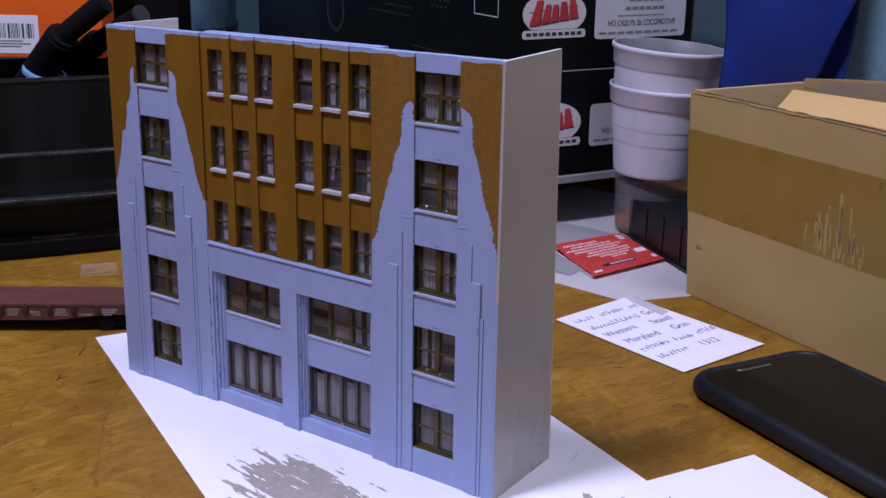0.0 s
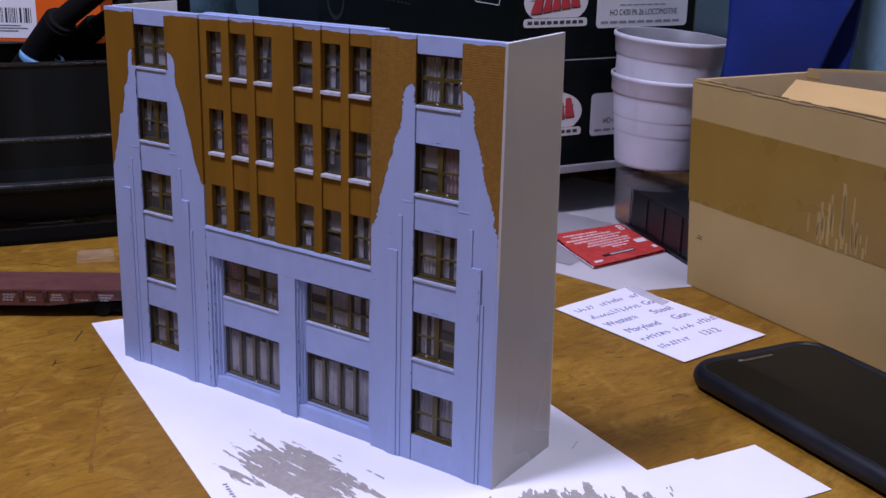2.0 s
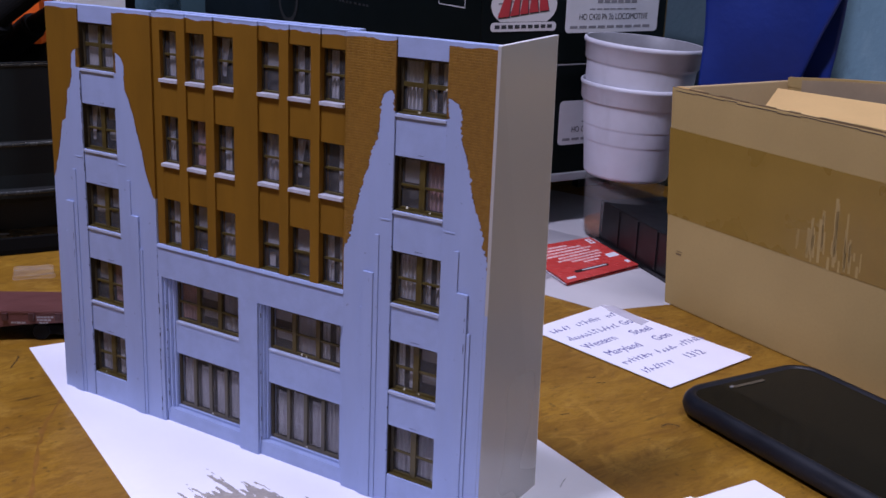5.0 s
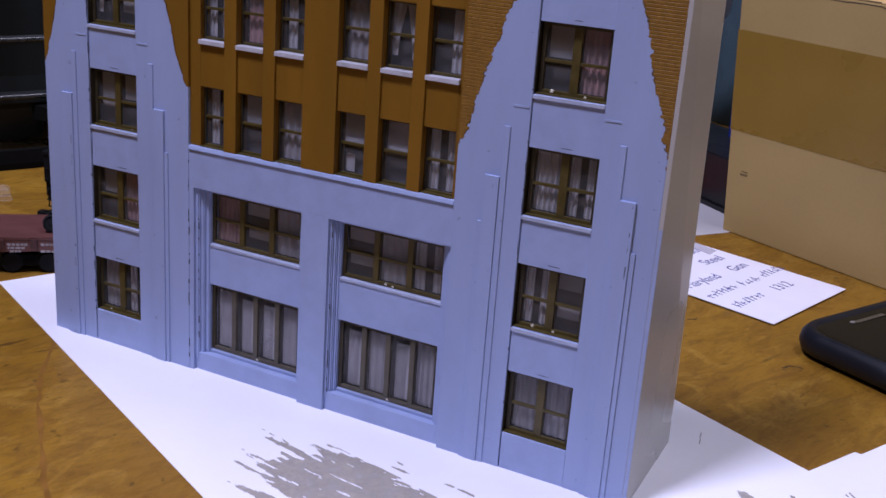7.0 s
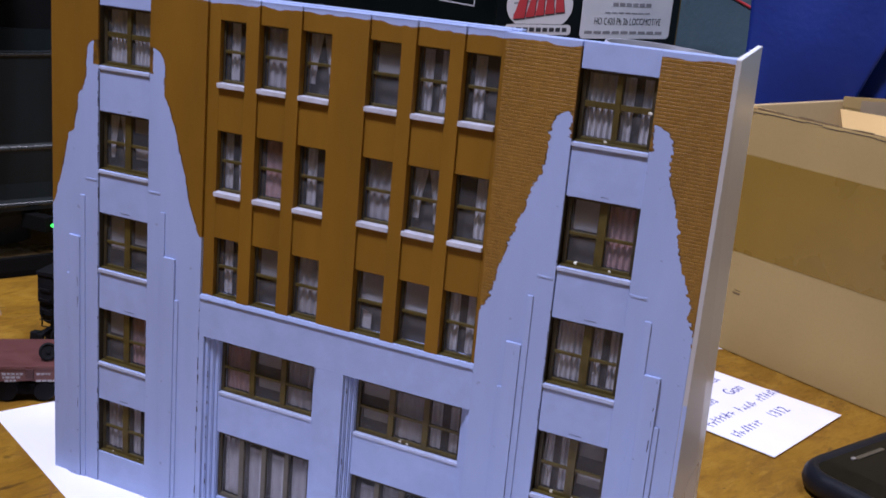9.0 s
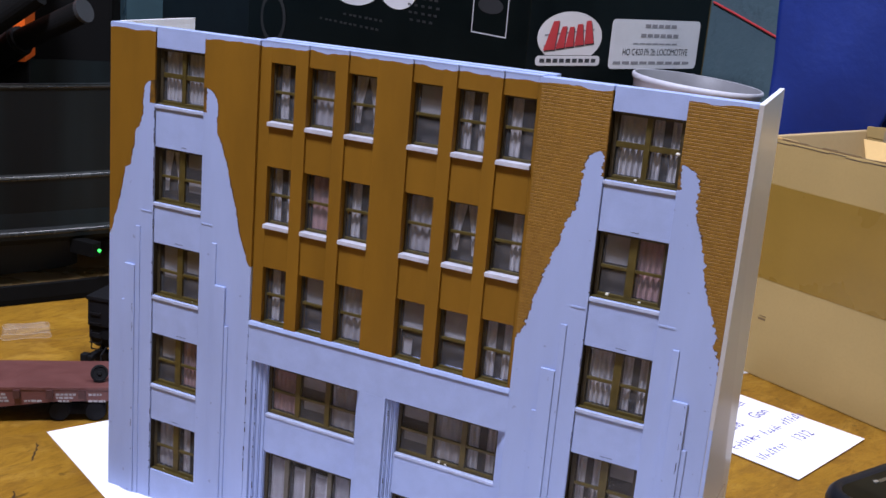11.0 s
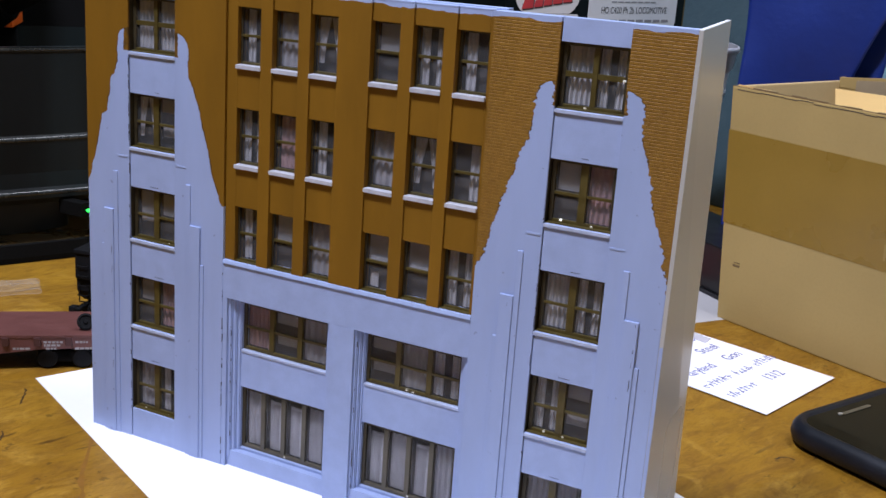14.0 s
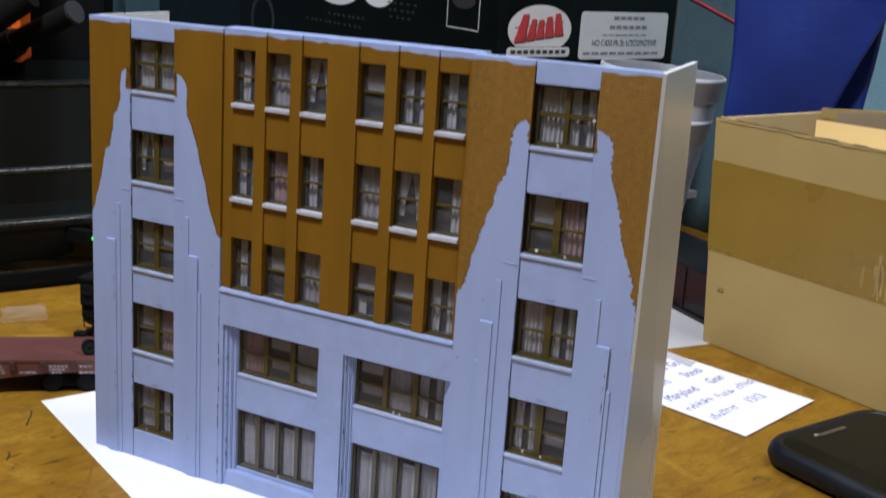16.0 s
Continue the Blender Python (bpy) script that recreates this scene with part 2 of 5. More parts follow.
def wall_material(name, dull):
    """Pale blue paint, scuffed and patched by hand; dull under 1 paints it as shaded wall."""
    n = Nodes(name)
    patch, scuff, fine = n.noise(5, 4), n.noise(38, 6, 0.7, (1, 1, 0.5), 0.2), n.noise(160, 3)
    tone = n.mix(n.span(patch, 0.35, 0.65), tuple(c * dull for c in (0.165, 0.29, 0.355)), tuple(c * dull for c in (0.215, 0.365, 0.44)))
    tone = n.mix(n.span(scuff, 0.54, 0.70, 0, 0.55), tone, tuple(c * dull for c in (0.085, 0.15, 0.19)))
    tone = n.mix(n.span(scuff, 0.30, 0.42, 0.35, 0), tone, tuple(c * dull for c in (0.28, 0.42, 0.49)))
    return n.done(tone, 0.7, n.bump(n.math("ADD", scuff, fine), 0.3, 0.002))


M = {
    "tower": facade_material("painted_tower", True),
    "centre": facade_material("painted_centre", False),
    "side": plain("grey_styrene_dim", (0.43, 0.418, 0.405), 0.30, 0.015, 3, 0.012, 0.75),
    "styrene": plain("white_styrene_lit", (0.92, 0.92, 0.96), 0.3, 0.04, 30, 0.05),
    "tray": plain("brown_glossy_tray", (0.20, 0.125, 0.050), 0.30, 0.3, 25, 0.1),
    "box_label": plain("box_label_paper", (0.52, 0.52, 0.54), 0.5, 0.06, 30, 0.05),
    "pinkish": plain("pinkish_print", (0.78, 0.55, 0.53), 0.5, 0.15, 90, 0.05),
    "sill": plain("white_sill_paint", (0.47, 0.47, 0.53), 0.55, 0.14, 200, 0.3),
    "sill_grey": plain("grey_sill_paint", (0.40, 0.45, 0.62), 0.5, 0.12, 200, 0.25),
    "grey": plain("grey_trim_paint", GREY, 0.5, 0.06, 120, 0.2, 0.35),
    "frame": plain("olive_frame_paint", (0.068, 0.050, 0.011), 0.4, 0.25, 300, 0.3),
    # frame olive darkened: the shade of the deep recess is in the colour
    "jamb": plain("shaded_jamb_paint", (0.032, 0.024, 0.010), 0.5, 0.3, 300, 0.3),
    "bronze": plain("dull_bronze_paint", (0.085, 0.072, 0.048), 0.45, 0.2, 300, 0.3),
    "pane": glass_material("window_film", (0.22, 0.22, 0.23), 0.10),
    "dark": plain("dark_card", (0.046, 0.039, 0.038), 0.7, 0.3, 120, 0.2),
    "lace": plain("white_lace", (0.375, 0.365, 0.395), 0.8, 0.15, 300, 0.3),
    "pink": plain("pink_print", (0.30, 0.18, 0.185), 0.8, 0.15, 300, 0.3),
    "blind": plain("cream_blind", (0.25, 0.24, 0.25), 0.75, 0.10, 200, 0.2),
    "grey_ink": plain("grey_print", (0.19, 0.185, 0.20), 0.7, 0.1, 60, 0.05),
    "sheer": plain("grey_sheer", (0.27, 0.257, 0.283), 0.8, 0.15, 200, 0.2),
    "sheet_grey": plain("greyish_sheet", (0.56, 0.545, 0.55), 0.55, 0.04, 20, 0.05, 0.3),
    "crack": plain("wood_crack", (0.23, 0.10, 0.011), 0.5, 0.2, 120, 0.1),
    "scratch": plain("dark_scratch", (0.055, 0.026, 0.008), 0.6, 0.3, 200, 0.1),
    "paper": plain("white_paper", (0.90, 0.89, 0.95), 0.6, 0.02, 20, 0.05, 0.3),
    "card": plain("white_card", (0.88, 0.87, 0.93), 0.6, 0.02, 40, 0.05, 0.3),
    "ink": plain("blue_ink", (0.08, 0.08, 0.30), 0.6, 0.2, 200, 0.05),
    "print": plain("black_print", (0.03, 0.03, 0.035), 0.5, 0.2, 200, 0.05),
    "wash": paint_blot_material("grey_wash", (0.39, 0.355, 0.31)),
    "wood": wood_material(),
    "carton": cardboard_material("carton_board", (0.396, 0.2772, 0.1044)),
    "liner": cardboard_material("carton_liner", (0.56, 0.41, 0.21)),
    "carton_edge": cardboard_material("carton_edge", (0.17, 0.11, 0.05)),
    "tape": plain("brown_tape", (0.2593, 0.1547, 0.0273), 0.3, 0.08, 25, 0.08),
    "manila": cardboard_material("manila", (0.6624, 0.4324, 0.1702)),
    "grey_tape": plain("greyish_tape", (0.31, 0.24, 0.15), 0.45, 0.12, 25, 0.1),
    "case": plain("navy_rubber", (0.004, 0.0055, 0.010), 0.5, 0.2, 60, 0.2, 0.4),
    "screen": plain("phone_glass", (0.008, 0.009, 0.0075), 0.10, 0.1, 20, 0.0, 0.09),
    "chrome": plain("chrome", (0.75, 0.75, 0.78), 0.45, 0.1, 60, 0.05, metal=1.0),
    "black": plain("black_plastic", (0.006, 0.006, 0.007), 0.42, 0.2, 40, 0.1),
    "tub": tub_material(),
    "ridge": plain("highlit_ridge", (0.018, 0.021, 0.022), 0.25, 0.3, 60, 0.1, 0.6),
    "gloss_black": plain("black_print_board", (0.003, 0.005, 0.005), 0.36, 0.2, 30, 0.05, 0.13),
    "foam": plain("black_foam", (0.004, 0.004, 0.004), 0.9, 0.2, 200, 0.3, 0.15),
    "cup": cup_material(),
    "jar": glass_material("clear_jar", (0.5, 0.48, 0.48), 0.11, 0.1),
    "blister": glass_material("clear_blister", (0.80, 0.78, 0.74), 0.11, 0.06),
    "blister_edge": glass_material("blister_edge", (0.85, 0.84, 0.82), 0.10, 0.15),
    "void": plain("dead_black", (0.004, 0.004, 0.004), 0.85, 0.2, 40, 0.1, 0.1),
    "amber": plain("amber_dregs", (0.20, 0.07, 0.02), 0.4, 0.3, 60, 0.1),
    "red": plain("red_board", (0.60, 0.060, 0.050), 0.27, 0.08, 40, 0.05),
    "orange": plain("orange_board", (0.78, 0.12, 0.008), 0.45, 0.06, 20, 0.05),
    "label": plain("label_paper", (0.74, 0.74, 0.77), 0.5, 0.04, 30, 0.05),
    "logo_red": plain("logo_red", (0.42, 0.035, 0.04), 0.45, 0.1, 90, 0.05),
    "blue": plain("blue_tarp", (0.003, 0.021, 0.175), 0.5, 0.2, 9, 0.2, depth=0.002),
    "wall": wall_material("pale_blue_wall", 1.0),
    "board": wall_material("shaded_blue_wall", 0.31),
    "sheen": plain("dark_teal_film", (0.11, 0.21, 0.28), 0.30, 0.45, 14, 0.2, 0.5, depth=0.004),
    "navy": plain("navy_black_board", (0.004, 0.007, 0.010), 0.40, 0.3, 20, 0.05, 0.25),
    "cup_shade": plain("shaded_cup_plastic", (0.20, 0.20, 0.215), 0.5, 0.14, 22, 0.1),
    "teal": plain("dark_teal_wall", (0.075, 0.150, 0.180), 0.7, 0.15, 7, 0.15),
    "room": plain("room_paint", (0.24, 0.23, 0.215), 0.8, 0.05, 4, 0.1),
    "maroon": plain("maroon_car_paint", (0.115, 0.040, 0.034), 0.55, 0.12, 90, 0.2),
    "maroon_dark": plain("dark_maroon_paint", (0.060, 0.020, 0.018), 0.55, 0.15, 90, 0.2),
    "lettering": plain("dull_white_lettering", (0.30, 0.28, 0.28), 0.6, 0.3, 200, 0.1),
    "iron": plain("black_iron", (0.005, 0.005, 0.006), 0.75, 0.3, 150, 0.3, 0.2),
    "cyan": plain("pale_cyan_cap", (0.15, 0.36, 0.62), 0.4, 0.1, 60, 0.1),
    "tear": cardboard_material("torn_tape", (0.40, 0.275, 0.10)),
    "edge_grey": plain("grey_edge", (0.28, 0.28, 0.29), 0.5, 0.1, 60, 0.1),
    "faint": plain("faint_print", (0.028, 0.029, 0.031), 0.5, 0.2, 60, 0.05),
    "cloudy": glass_material("cloudy_tape", (0.72, 0.70, 0.76), 0.42, 0.3),
    "bag": glass_material("grey_poly_bag", (0.42, 0.41, 0.43), 0.75, 0.3),
}
led = Nodes("green_led")
M["led"] = led.done((0.05, 0.8, 0.1), 0.3, **{"Emission Color": (0.05, 1.0, 0.1, 1), "Emission Strength": 3.0})


# ---------------------------------------------------------------- mesh helpers (sizes in millimetres)
MM = 0.001
GRID = radians(-25.5)
U, V = Vector((math.cos(GRID), math.sin(GRID), 0)), Vector((-math.sin(GRID), math.cos(GRID), 0))


def mesh_of(bm, name, material, smooth=False):
    bmesh.ops.recalc_face_normals(bm, faces=bm.faces)
    me = bpy.data.meshes.new(name)
    bm.to_mesh(me)
    bm.free()
    for m in material if isinstance(material, (list, tuple)) else [material]:
        me.materials.append(m)
    if smooth:
        for p in me.polygons:
            p.use_smooth = True
    return me


def part(name, bm, material, parent, label="", smooth=False):
    ob = new(name, mesh_of(bm, name, material, smooth))
    ob.parent = parent
    return tagged(ob, label)


def thing(name, label, category, at=(0, 0, 0), turn=0.0, group=""):
    ob = new(name)
    ob.empty_display_size = 0.02
    ob.matrix_world = pose(at[0] * MM, at[1] * MM, at[2] * MM, 0, 0, turn)
    return tagged(ob, label, category, group)


def solid(name, bm, material, label, category, at=(0, 0, 0), turn=0.0, kind="", group="", smooth=False):
    ob = new(name, mesh_of(bm, name, material, smooth))
    ob.matrix_world = pose(at[0] * MM, at[1] * MM, at[2] * MM, 0, 0, turn)
    return tagged(ob, label, category, group, kind)


def box(bm, x0, x1, y0, y1, z0, z1, bevel=0.0, lean=None):
    """A box between two corners; lean(v) may move its corners first."""
    made = bmesh.ops.create_cube(bm, size=1.0)["verts"]
    for v in made:
        v.co = Vector(((x0 if v.co.x < 0 else x1), (y0 if v.co.y < 0 else y1), (z0 if v.co.z < 0 else z1))) * MM
        if lean:
            v.co = lean(v.co / MM) * MM
    if bevel:
        edges = list({e for v in made for e in v.link_edges})
        bmesh.ops.bevel(bm, geom=edges, offset=bevel * MM, segments=2, affect="EDGES", profile=0.6)
    return bm


def boxes(*rows, bevel=0.0):
    bm = bmesh.new()
    for r in rows:
        box(bm, *r, bevel=bevel)
    return bm


def lathe(profile, steps=48, cap=True):
    """A turned body from rows of radius and height."""
    bm = bmesh.new()
    rings = [[bm.verts.new((r * MM * math.cos(a), r * MM * math.sin(a), z * MM)) for a in (2 * math.pi * k / steps for k in range(steps))] for r, z in profile]
    for a, b in zip(rings, rings[1:]):
        for k in range(steps):
            bm.faces.new((a[k], a[(k + 1) % steps], b[(k + 1) % steps], b[k]))
    if cap:
        bm.faces.new(rings[0][::-1]), bm.faces.new(rings[-1])
    return bm


def rod(bm, a, b, r, steps=12):
    a, b = Vector(a) * MM, Vector(b) * MM
    turn = (b - a).to_track_quat("Z", "Y").to_matrix().to_4x4()
    bmesh.ops.create_cone(bm, cap_ends=True, segments=steps, radius1=r * MM, radius2=r * MM, depth=(b - a).length, matrix=Matrix.Translation((a + b) / 2) @ turn)
    return bm


def sheet(points, z, thick):
    """A flat piece of paper or board from its corners."""
    bm = bmesh.new()
    low = [bm.verts.new((x * MM, y * MM, z * MM)) for x, y in points]
    high = [bm.verts.new((x * MM, y * MM, (z + thick) * MM)) for x, y in points]
    bm.faces.new(low[::-1]), bm.faces.new(high)
    for k in range(len(points)):
        j = (k + 1) % len(points)
        bm.faces.new((low[k], low[j], high[j], high[k]))
    return bm


def rounded(w, h, r, steps=6):
    """The outline of a rectangle with round corners, about its middle."""
    out = []
    for cx, cy, a0 in ((w / 2 - r, h / 2 - r, 0), (-w / 2 + r, h / 2 - r, 90), (-w / 2 + r, -h / 2 + r, 180), (w / 2 - r, -h / 2 + r, 270)):
        out += [(cx + r * math.cos(radians(a0 + 90 * k / steps)), cy + r * math.sin(radians(a0 + 90 * k / steps))) for k in range(steps + 1)]
    return out


def lettering(name, text, size, material, parent, m, label="", width=None):
    """Raised print from the built-in font, in the parent's space."""
    curve = bpy.data.curves.new(name, "FONT")
    curve.body, curve.size, curve.extrude, curve.align_x = text, size * MM, 0.00004, "LEFT"
    ob = bpy.data.objects.new(name, curve)
    scene.collection.objects.link(ob)
    bpy.context.view_layer.update()
    me = bpy.data.meshes.new_from_object(ob.evaluated_get(bpy.context.evaluated_depsgraph_get()))
    bpy.data.objects.remove(ob)
    if width:
        long = max(v.co.x for v in me.vertices) or 1
        for v in me.vertices:
            v.co.x *= width * MM / long
    me.materials.clear()
    me.materials.append(material)
    out = new(name, me)
    out.parent, out.matrix_local = parent, m
    return tagged(out, label)


# ---------------------------------------------------------------- the room and the bench
def room():
    turn = math.degrees(GRID)
    for name, rows in {
        "floor": (-1900, 1900, -1900, 700, -780, -760),
        "ceiling": (-1900, 1900, -1900, 700, 1640, 1660),
        "wall_west": (-1920, -1900, -1900, 700, -760, 1640),
        "wall_east": (1900, 1920, -1900, 700, -760, 1640),
        "wall_south": (-1900, 1900, -1920, -1900, -760, 1640),
    }.items():
        solid(name, boxes(rows), M["teal"] if name == "wall_west" else M["room"], "plain painted room surface", "wall", turn=turn, kind="structure")
    solid("wall_north", boxes((-1900, 1900, 700, 720, -760, 1640)), M["wall"], "pale blue painted wall behind the workbench", "wall", turn=turn, kind="structure")


def workbench():
    bench = thing("workbench", "varnished scratched plywood workbench top", "workbench", (0, 0, -30), math.degrees(GRID))
    part("tabletop", boxes((-1500, 1000, -700, 684, 0, 30), bevel=2), M["wood"], bench)
    for x in (-1450, 950):
        for y in (-650, 650):
            part("leg", boxes((x - 35, x + 35, y - 35, y + 35, -730, 0)), M["wood"], bench)


def ribbon(points, width, z):
    """A thin flat strip along a line on the bench."""
    bm = bmesh.new()
    pts = [Vector((x, y, 0)) for x, y in points]
    fine = []
    for a, b in zip(pts, pts[1:]):
        for k in range(6):
            fine.append(a.lerp(b, k / 6))
    fine.append(pts[-1])
    rows = []
    for k, q in enumerate(fine):
        ahead = (fine[min(k + 1, len(fine) - 1)] - fine[max(k - 1, 0)]).normalized()
        w = width * (0.6 + 0.8 * noise.noise((k * 0.7, q.x * 0.05, 1.0)))
        off = Vector((-ahead.y, ahead.x, 0)) * max(0.25, w) * 0.5
        q = q + Vector((-ahead.y, ahead.x, 0)) * 1.5 * noise.noise((k * 0.4, 3.0, q.y * 0.05))
        rows.append([bm.verts.new((*((q + s * off).xy * MM), z * MM)) for s in (-1, 1)])
    for a, b in zip(rows, rows[1:]):
        bm.faces.new((a[0], b[0], b[1], a[1]))
    for f in bm.faces:
        f.normal_update()
        if f.normal.z < 0:
            f.normal_flip()
    return bm


room()
workbench()
for line, wide in (([(-262, -10), (-239, -39), (-221, -59), (-189, -87), (-164, -109)], 3.2), ([(-283, -60), (-273, -77), (-256, -97), (-240, -111)], 2.6)):
    solid("wood_crack", ribbon(line, wide, 0.06), M["crack"], "long filled crack in the bench top", "crack", kind="structure")
for line in ([(-473, 75), (-463, 80), (-450, 84)], [(-327, 10), (-321, 4), (-315, -5)], [(-298, -31), (-291, -38)], [(72, 212), (79, 226), (82, 230)], [(40, 172), (45, 180)], [(-61, 169), (-57, 174)], [(-28, 138), (-24, 142)], [(-40, 195), (-35, 199)], [(-31, 191), (-27, 195)], [(23, 160), (27, 165), (32, 165)], [(-236, 8), (-228, 2)]):
    solid("wood_scratch", ribbon(line, 1.5, 0.06), M["scratch"], "short dark scratch in the bench top", "scratch", kind="structure")

# ---------------------------------------------------------------- the model building
STOREYS = [(14.8, 40.0), (57.2, 81.5), (99.2, 123.5), (141.7, 166.0), (184.2, 208.0)]
TOP = 216.5
building = thing("model_building", "half-painted scale model of a five-storey brick building, grey and ochre", "model building")


def taper(bm):
    """The facade is a little lower towards its far end."""
    for v in bm.verts:
        v.co.z *= 1 + 0.0125 * min(0.0, v.co.x) / 0.245
    return bm


def piece(name, rows, material, bevel=0.12, label="", parent=None):
    return part(name, taper(boxes(rows, bevel=bevel)), material, parent or building, label)


def tower(x0, x1, c0, c1):
    wall = piece("tower_wall", (x0, c0, 0, 5.5, 0, TOP), M["tower"], 0.25)
    piece("tower_wall", (c1, x1, 0, 5.5, 0, TOP), M["tower"], 0.25)
    z = 0.0
    for lo, hi in STOREYS + [(TOP, TOP)]:
        piece("spandrel", (c0 + 0.35, c1 - 0.1, 0.6 if z else 0.3, 5.5, z, lo), M["grey"])
        if hi > lo:
            piece("reveal", (c0 - 0.3, c0 + 0.02, 0.95, 5.4, lo, hi), M["jamb"], 0)
        z = hi
    for side, edge in ((-1, c0), (1, c1)):
        for a, b, proud, top in ((6.6, 9.0, 0.55, 129.6), (9.0, 14.6, 1.1, 111.5), (14.6, 16.4, 0.6, 94.2)):
            xs = sorted((edge + side * a, edge + side * b))
            piece("buttress", (xs[0], xs[1], -proud, 0.3, 0, top), M["tower"], 0.22)
        xs = sorted((edge + side * 0.6, edge + side * 6.2))
        piece("string_course", (xs[0], xs[1], -0.22, 0.3, 136.6, 137.4), M["tower"], 0.1)
    for lo, hi in STOREYS[1:]:
        piece("sill", (c0 + 0.1, c1 - 0.05, -0.15, 1.6, lo - 1.4, lo - 0.1), M["sill_grey"], 0.15)
    for lo, hi in STOREYS:
        piece("frame_foot", (c0 + 0.45, c1 - 0.2, 1.3, 3.1, lo - 0.3, lo + 0.5), M["frame"], 0.1)


WEST, EAST = -193.9, -74.2  # where the middle of the facade meets the towers
tower(-270.5, WEST, -246.2, -220.6)
tower(EAST, 0.7, -48.0, -22.1)
piece("edge_paint", (0.85, 2.2, -0.06, 0.0, 0, 104), M["grey"], 0, "grey paint on the edge of the side wall")

BAYS = [(-188.8, -176.7), (-171.0, -158.5), (-153.0, -140.2), (-125.4, -112.6), (-107.0, -94.2), (-88.9, -75.8)]
ROWS3 = [(99.3, 123.9), (142.3, 166.4), (184.6, 208.2)]

OPENINGS = [(-191.6, -138.9, -186.6, -141.9), (-126.6, -74.6, -123.2, -78.6)]  # edges of each entrance opening and of its windows


def centre():
    edges = [WEST] + [v for b in BAYS for v in b] + [EAST]
    for k in range(0, len(edges), 2):
        a, b = edges[k], edges[k + 1]
        y = 1.3 if k in (0, len(edges) - 2) else 0.3
        piece("pier", (a, b, y, 8.0, 99.4, TOP - 0.4), M["centre"], 0.2)
    for a, b in BAYS:
        piece("frame_foot", (a + 0.02, b - 0.02, 1.1, 3.6, 99.0, 99.75), M["frame"], 0.1)
        for lo, hi in ((123.9, 142.3), (166.4, 184.6), (208.2, TOP - 0.4)):
            piece("brick_panel", (a, b, 1.3, 8.0, lo, hi), M["centre"], 0.1)
    bm = bmesh.new()
    box(bm, WEST, EAST, -0.5, 8, 97.7, 99.4, 0.35, lambda v: v + Vector((0, 0.6 if v.z > 98 else 0, 0)) if v.y < 2 else v)
    box(bm, WEST, EAST, 0.25, 8, 81.8, 97.7, 0.1)
    part("cornice_band", taper(bm), M["grey"], building)
    bm = bmesh.new()
    for k in range(0, len(edges), 2):
        y = 1.22 if k in (0, len(edges) - 2) else 0.22
        box(bm, edges[k], edges[k + 1], y, 4.6, TOP - 0.42, TOP + 0.35, 0.18)
    for a, b in BAYS:
        box(bm, a, b, 1.2, 4.6, TOP - 0.42, TOP + 0.3, 0.18)
    box(bm, WEST, -71.0, 4.6, 9.5, TOP - 0.6, TOP + 0.7, 0.2)
    part("coping", taper(bm), M["grey"], building, "coping with a ragged lick of grey paint")
    # entrance storeys: three piers with stepped reveals, spandrels between the windows
    for a, b in ((WEST, -191.6), (-138.9, -126.6)):
        piece("entrance_pier", (a, b, 0.25, 10, 0, 81.8), M["grey"], 0.15)
    for a, b, left, right in OPENINGS:
        for k in range(3):
            y, wide, slim = 1.5 + 1.3 * k, (left - a) / 3, (b - right) / 3
            piece("reveal_step", (a + wide * k, a + wide * (k + 1) - 0.3, y, 10, 5, 81.8), M["grey"], 0.2)
            piece("reveal_groove", (a + wide * (k + 1) - 0.3, a + wide * (k + 1), y + 0.6, 10, 5, 81.8), M["grey"], 0)
            piece("reveal_step", (b - slim * (k + 1), b - slim * k, y, 10, 5, 81.8), M["grey"], 0)
        piece("lintel", (left, right, 4.7, 10, 79.7, 81.8), M["grey"], 0.15)
        piece("entrance_spandrel", (left, right, 4.7, 10, 39.6, 56.2), M["grey"], 0.15)
        piece("sill", (left, right, 4.3, 10, 56.3, 57.5), M["sill_grey"], 0.2)
        part("plinth", taper(boxes((a, b, 1.9, 10, 0, 8.2), (left, right, 5.0, 10, 8.2, 9.6), bevel=0.3)), M["grey"], building)
    for a, b in BAYS:
        for lo, hi in ROWS3[1:]:
            part("sill", taper(boxes((a - 0.1, b + 0.2, -0.2, 3.4, lo - 1.6, lo + 0.1), bevel=0.18)), M["sill"], building, "white painted sill")


centre()
# one styrene in two tones: the left wall paler for its stronger light
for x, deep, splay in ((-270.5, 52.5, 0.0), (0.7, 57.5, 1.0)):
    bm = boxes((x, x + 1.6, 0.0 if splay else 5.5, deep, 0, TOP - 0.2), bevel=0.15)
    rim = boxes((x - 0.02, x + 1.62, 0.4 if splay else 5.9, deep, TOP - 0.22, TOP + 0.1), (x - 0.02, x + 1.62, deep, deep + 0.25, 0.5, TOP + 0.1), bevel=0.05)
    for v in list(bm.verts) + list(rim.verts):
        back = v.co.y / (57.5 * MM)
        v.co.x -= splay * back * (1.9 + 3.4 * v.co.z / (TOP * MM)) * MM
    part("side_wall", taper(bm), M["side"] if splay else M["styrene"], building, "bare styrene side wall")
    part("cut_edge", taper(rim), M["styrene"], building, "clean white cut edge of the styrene")


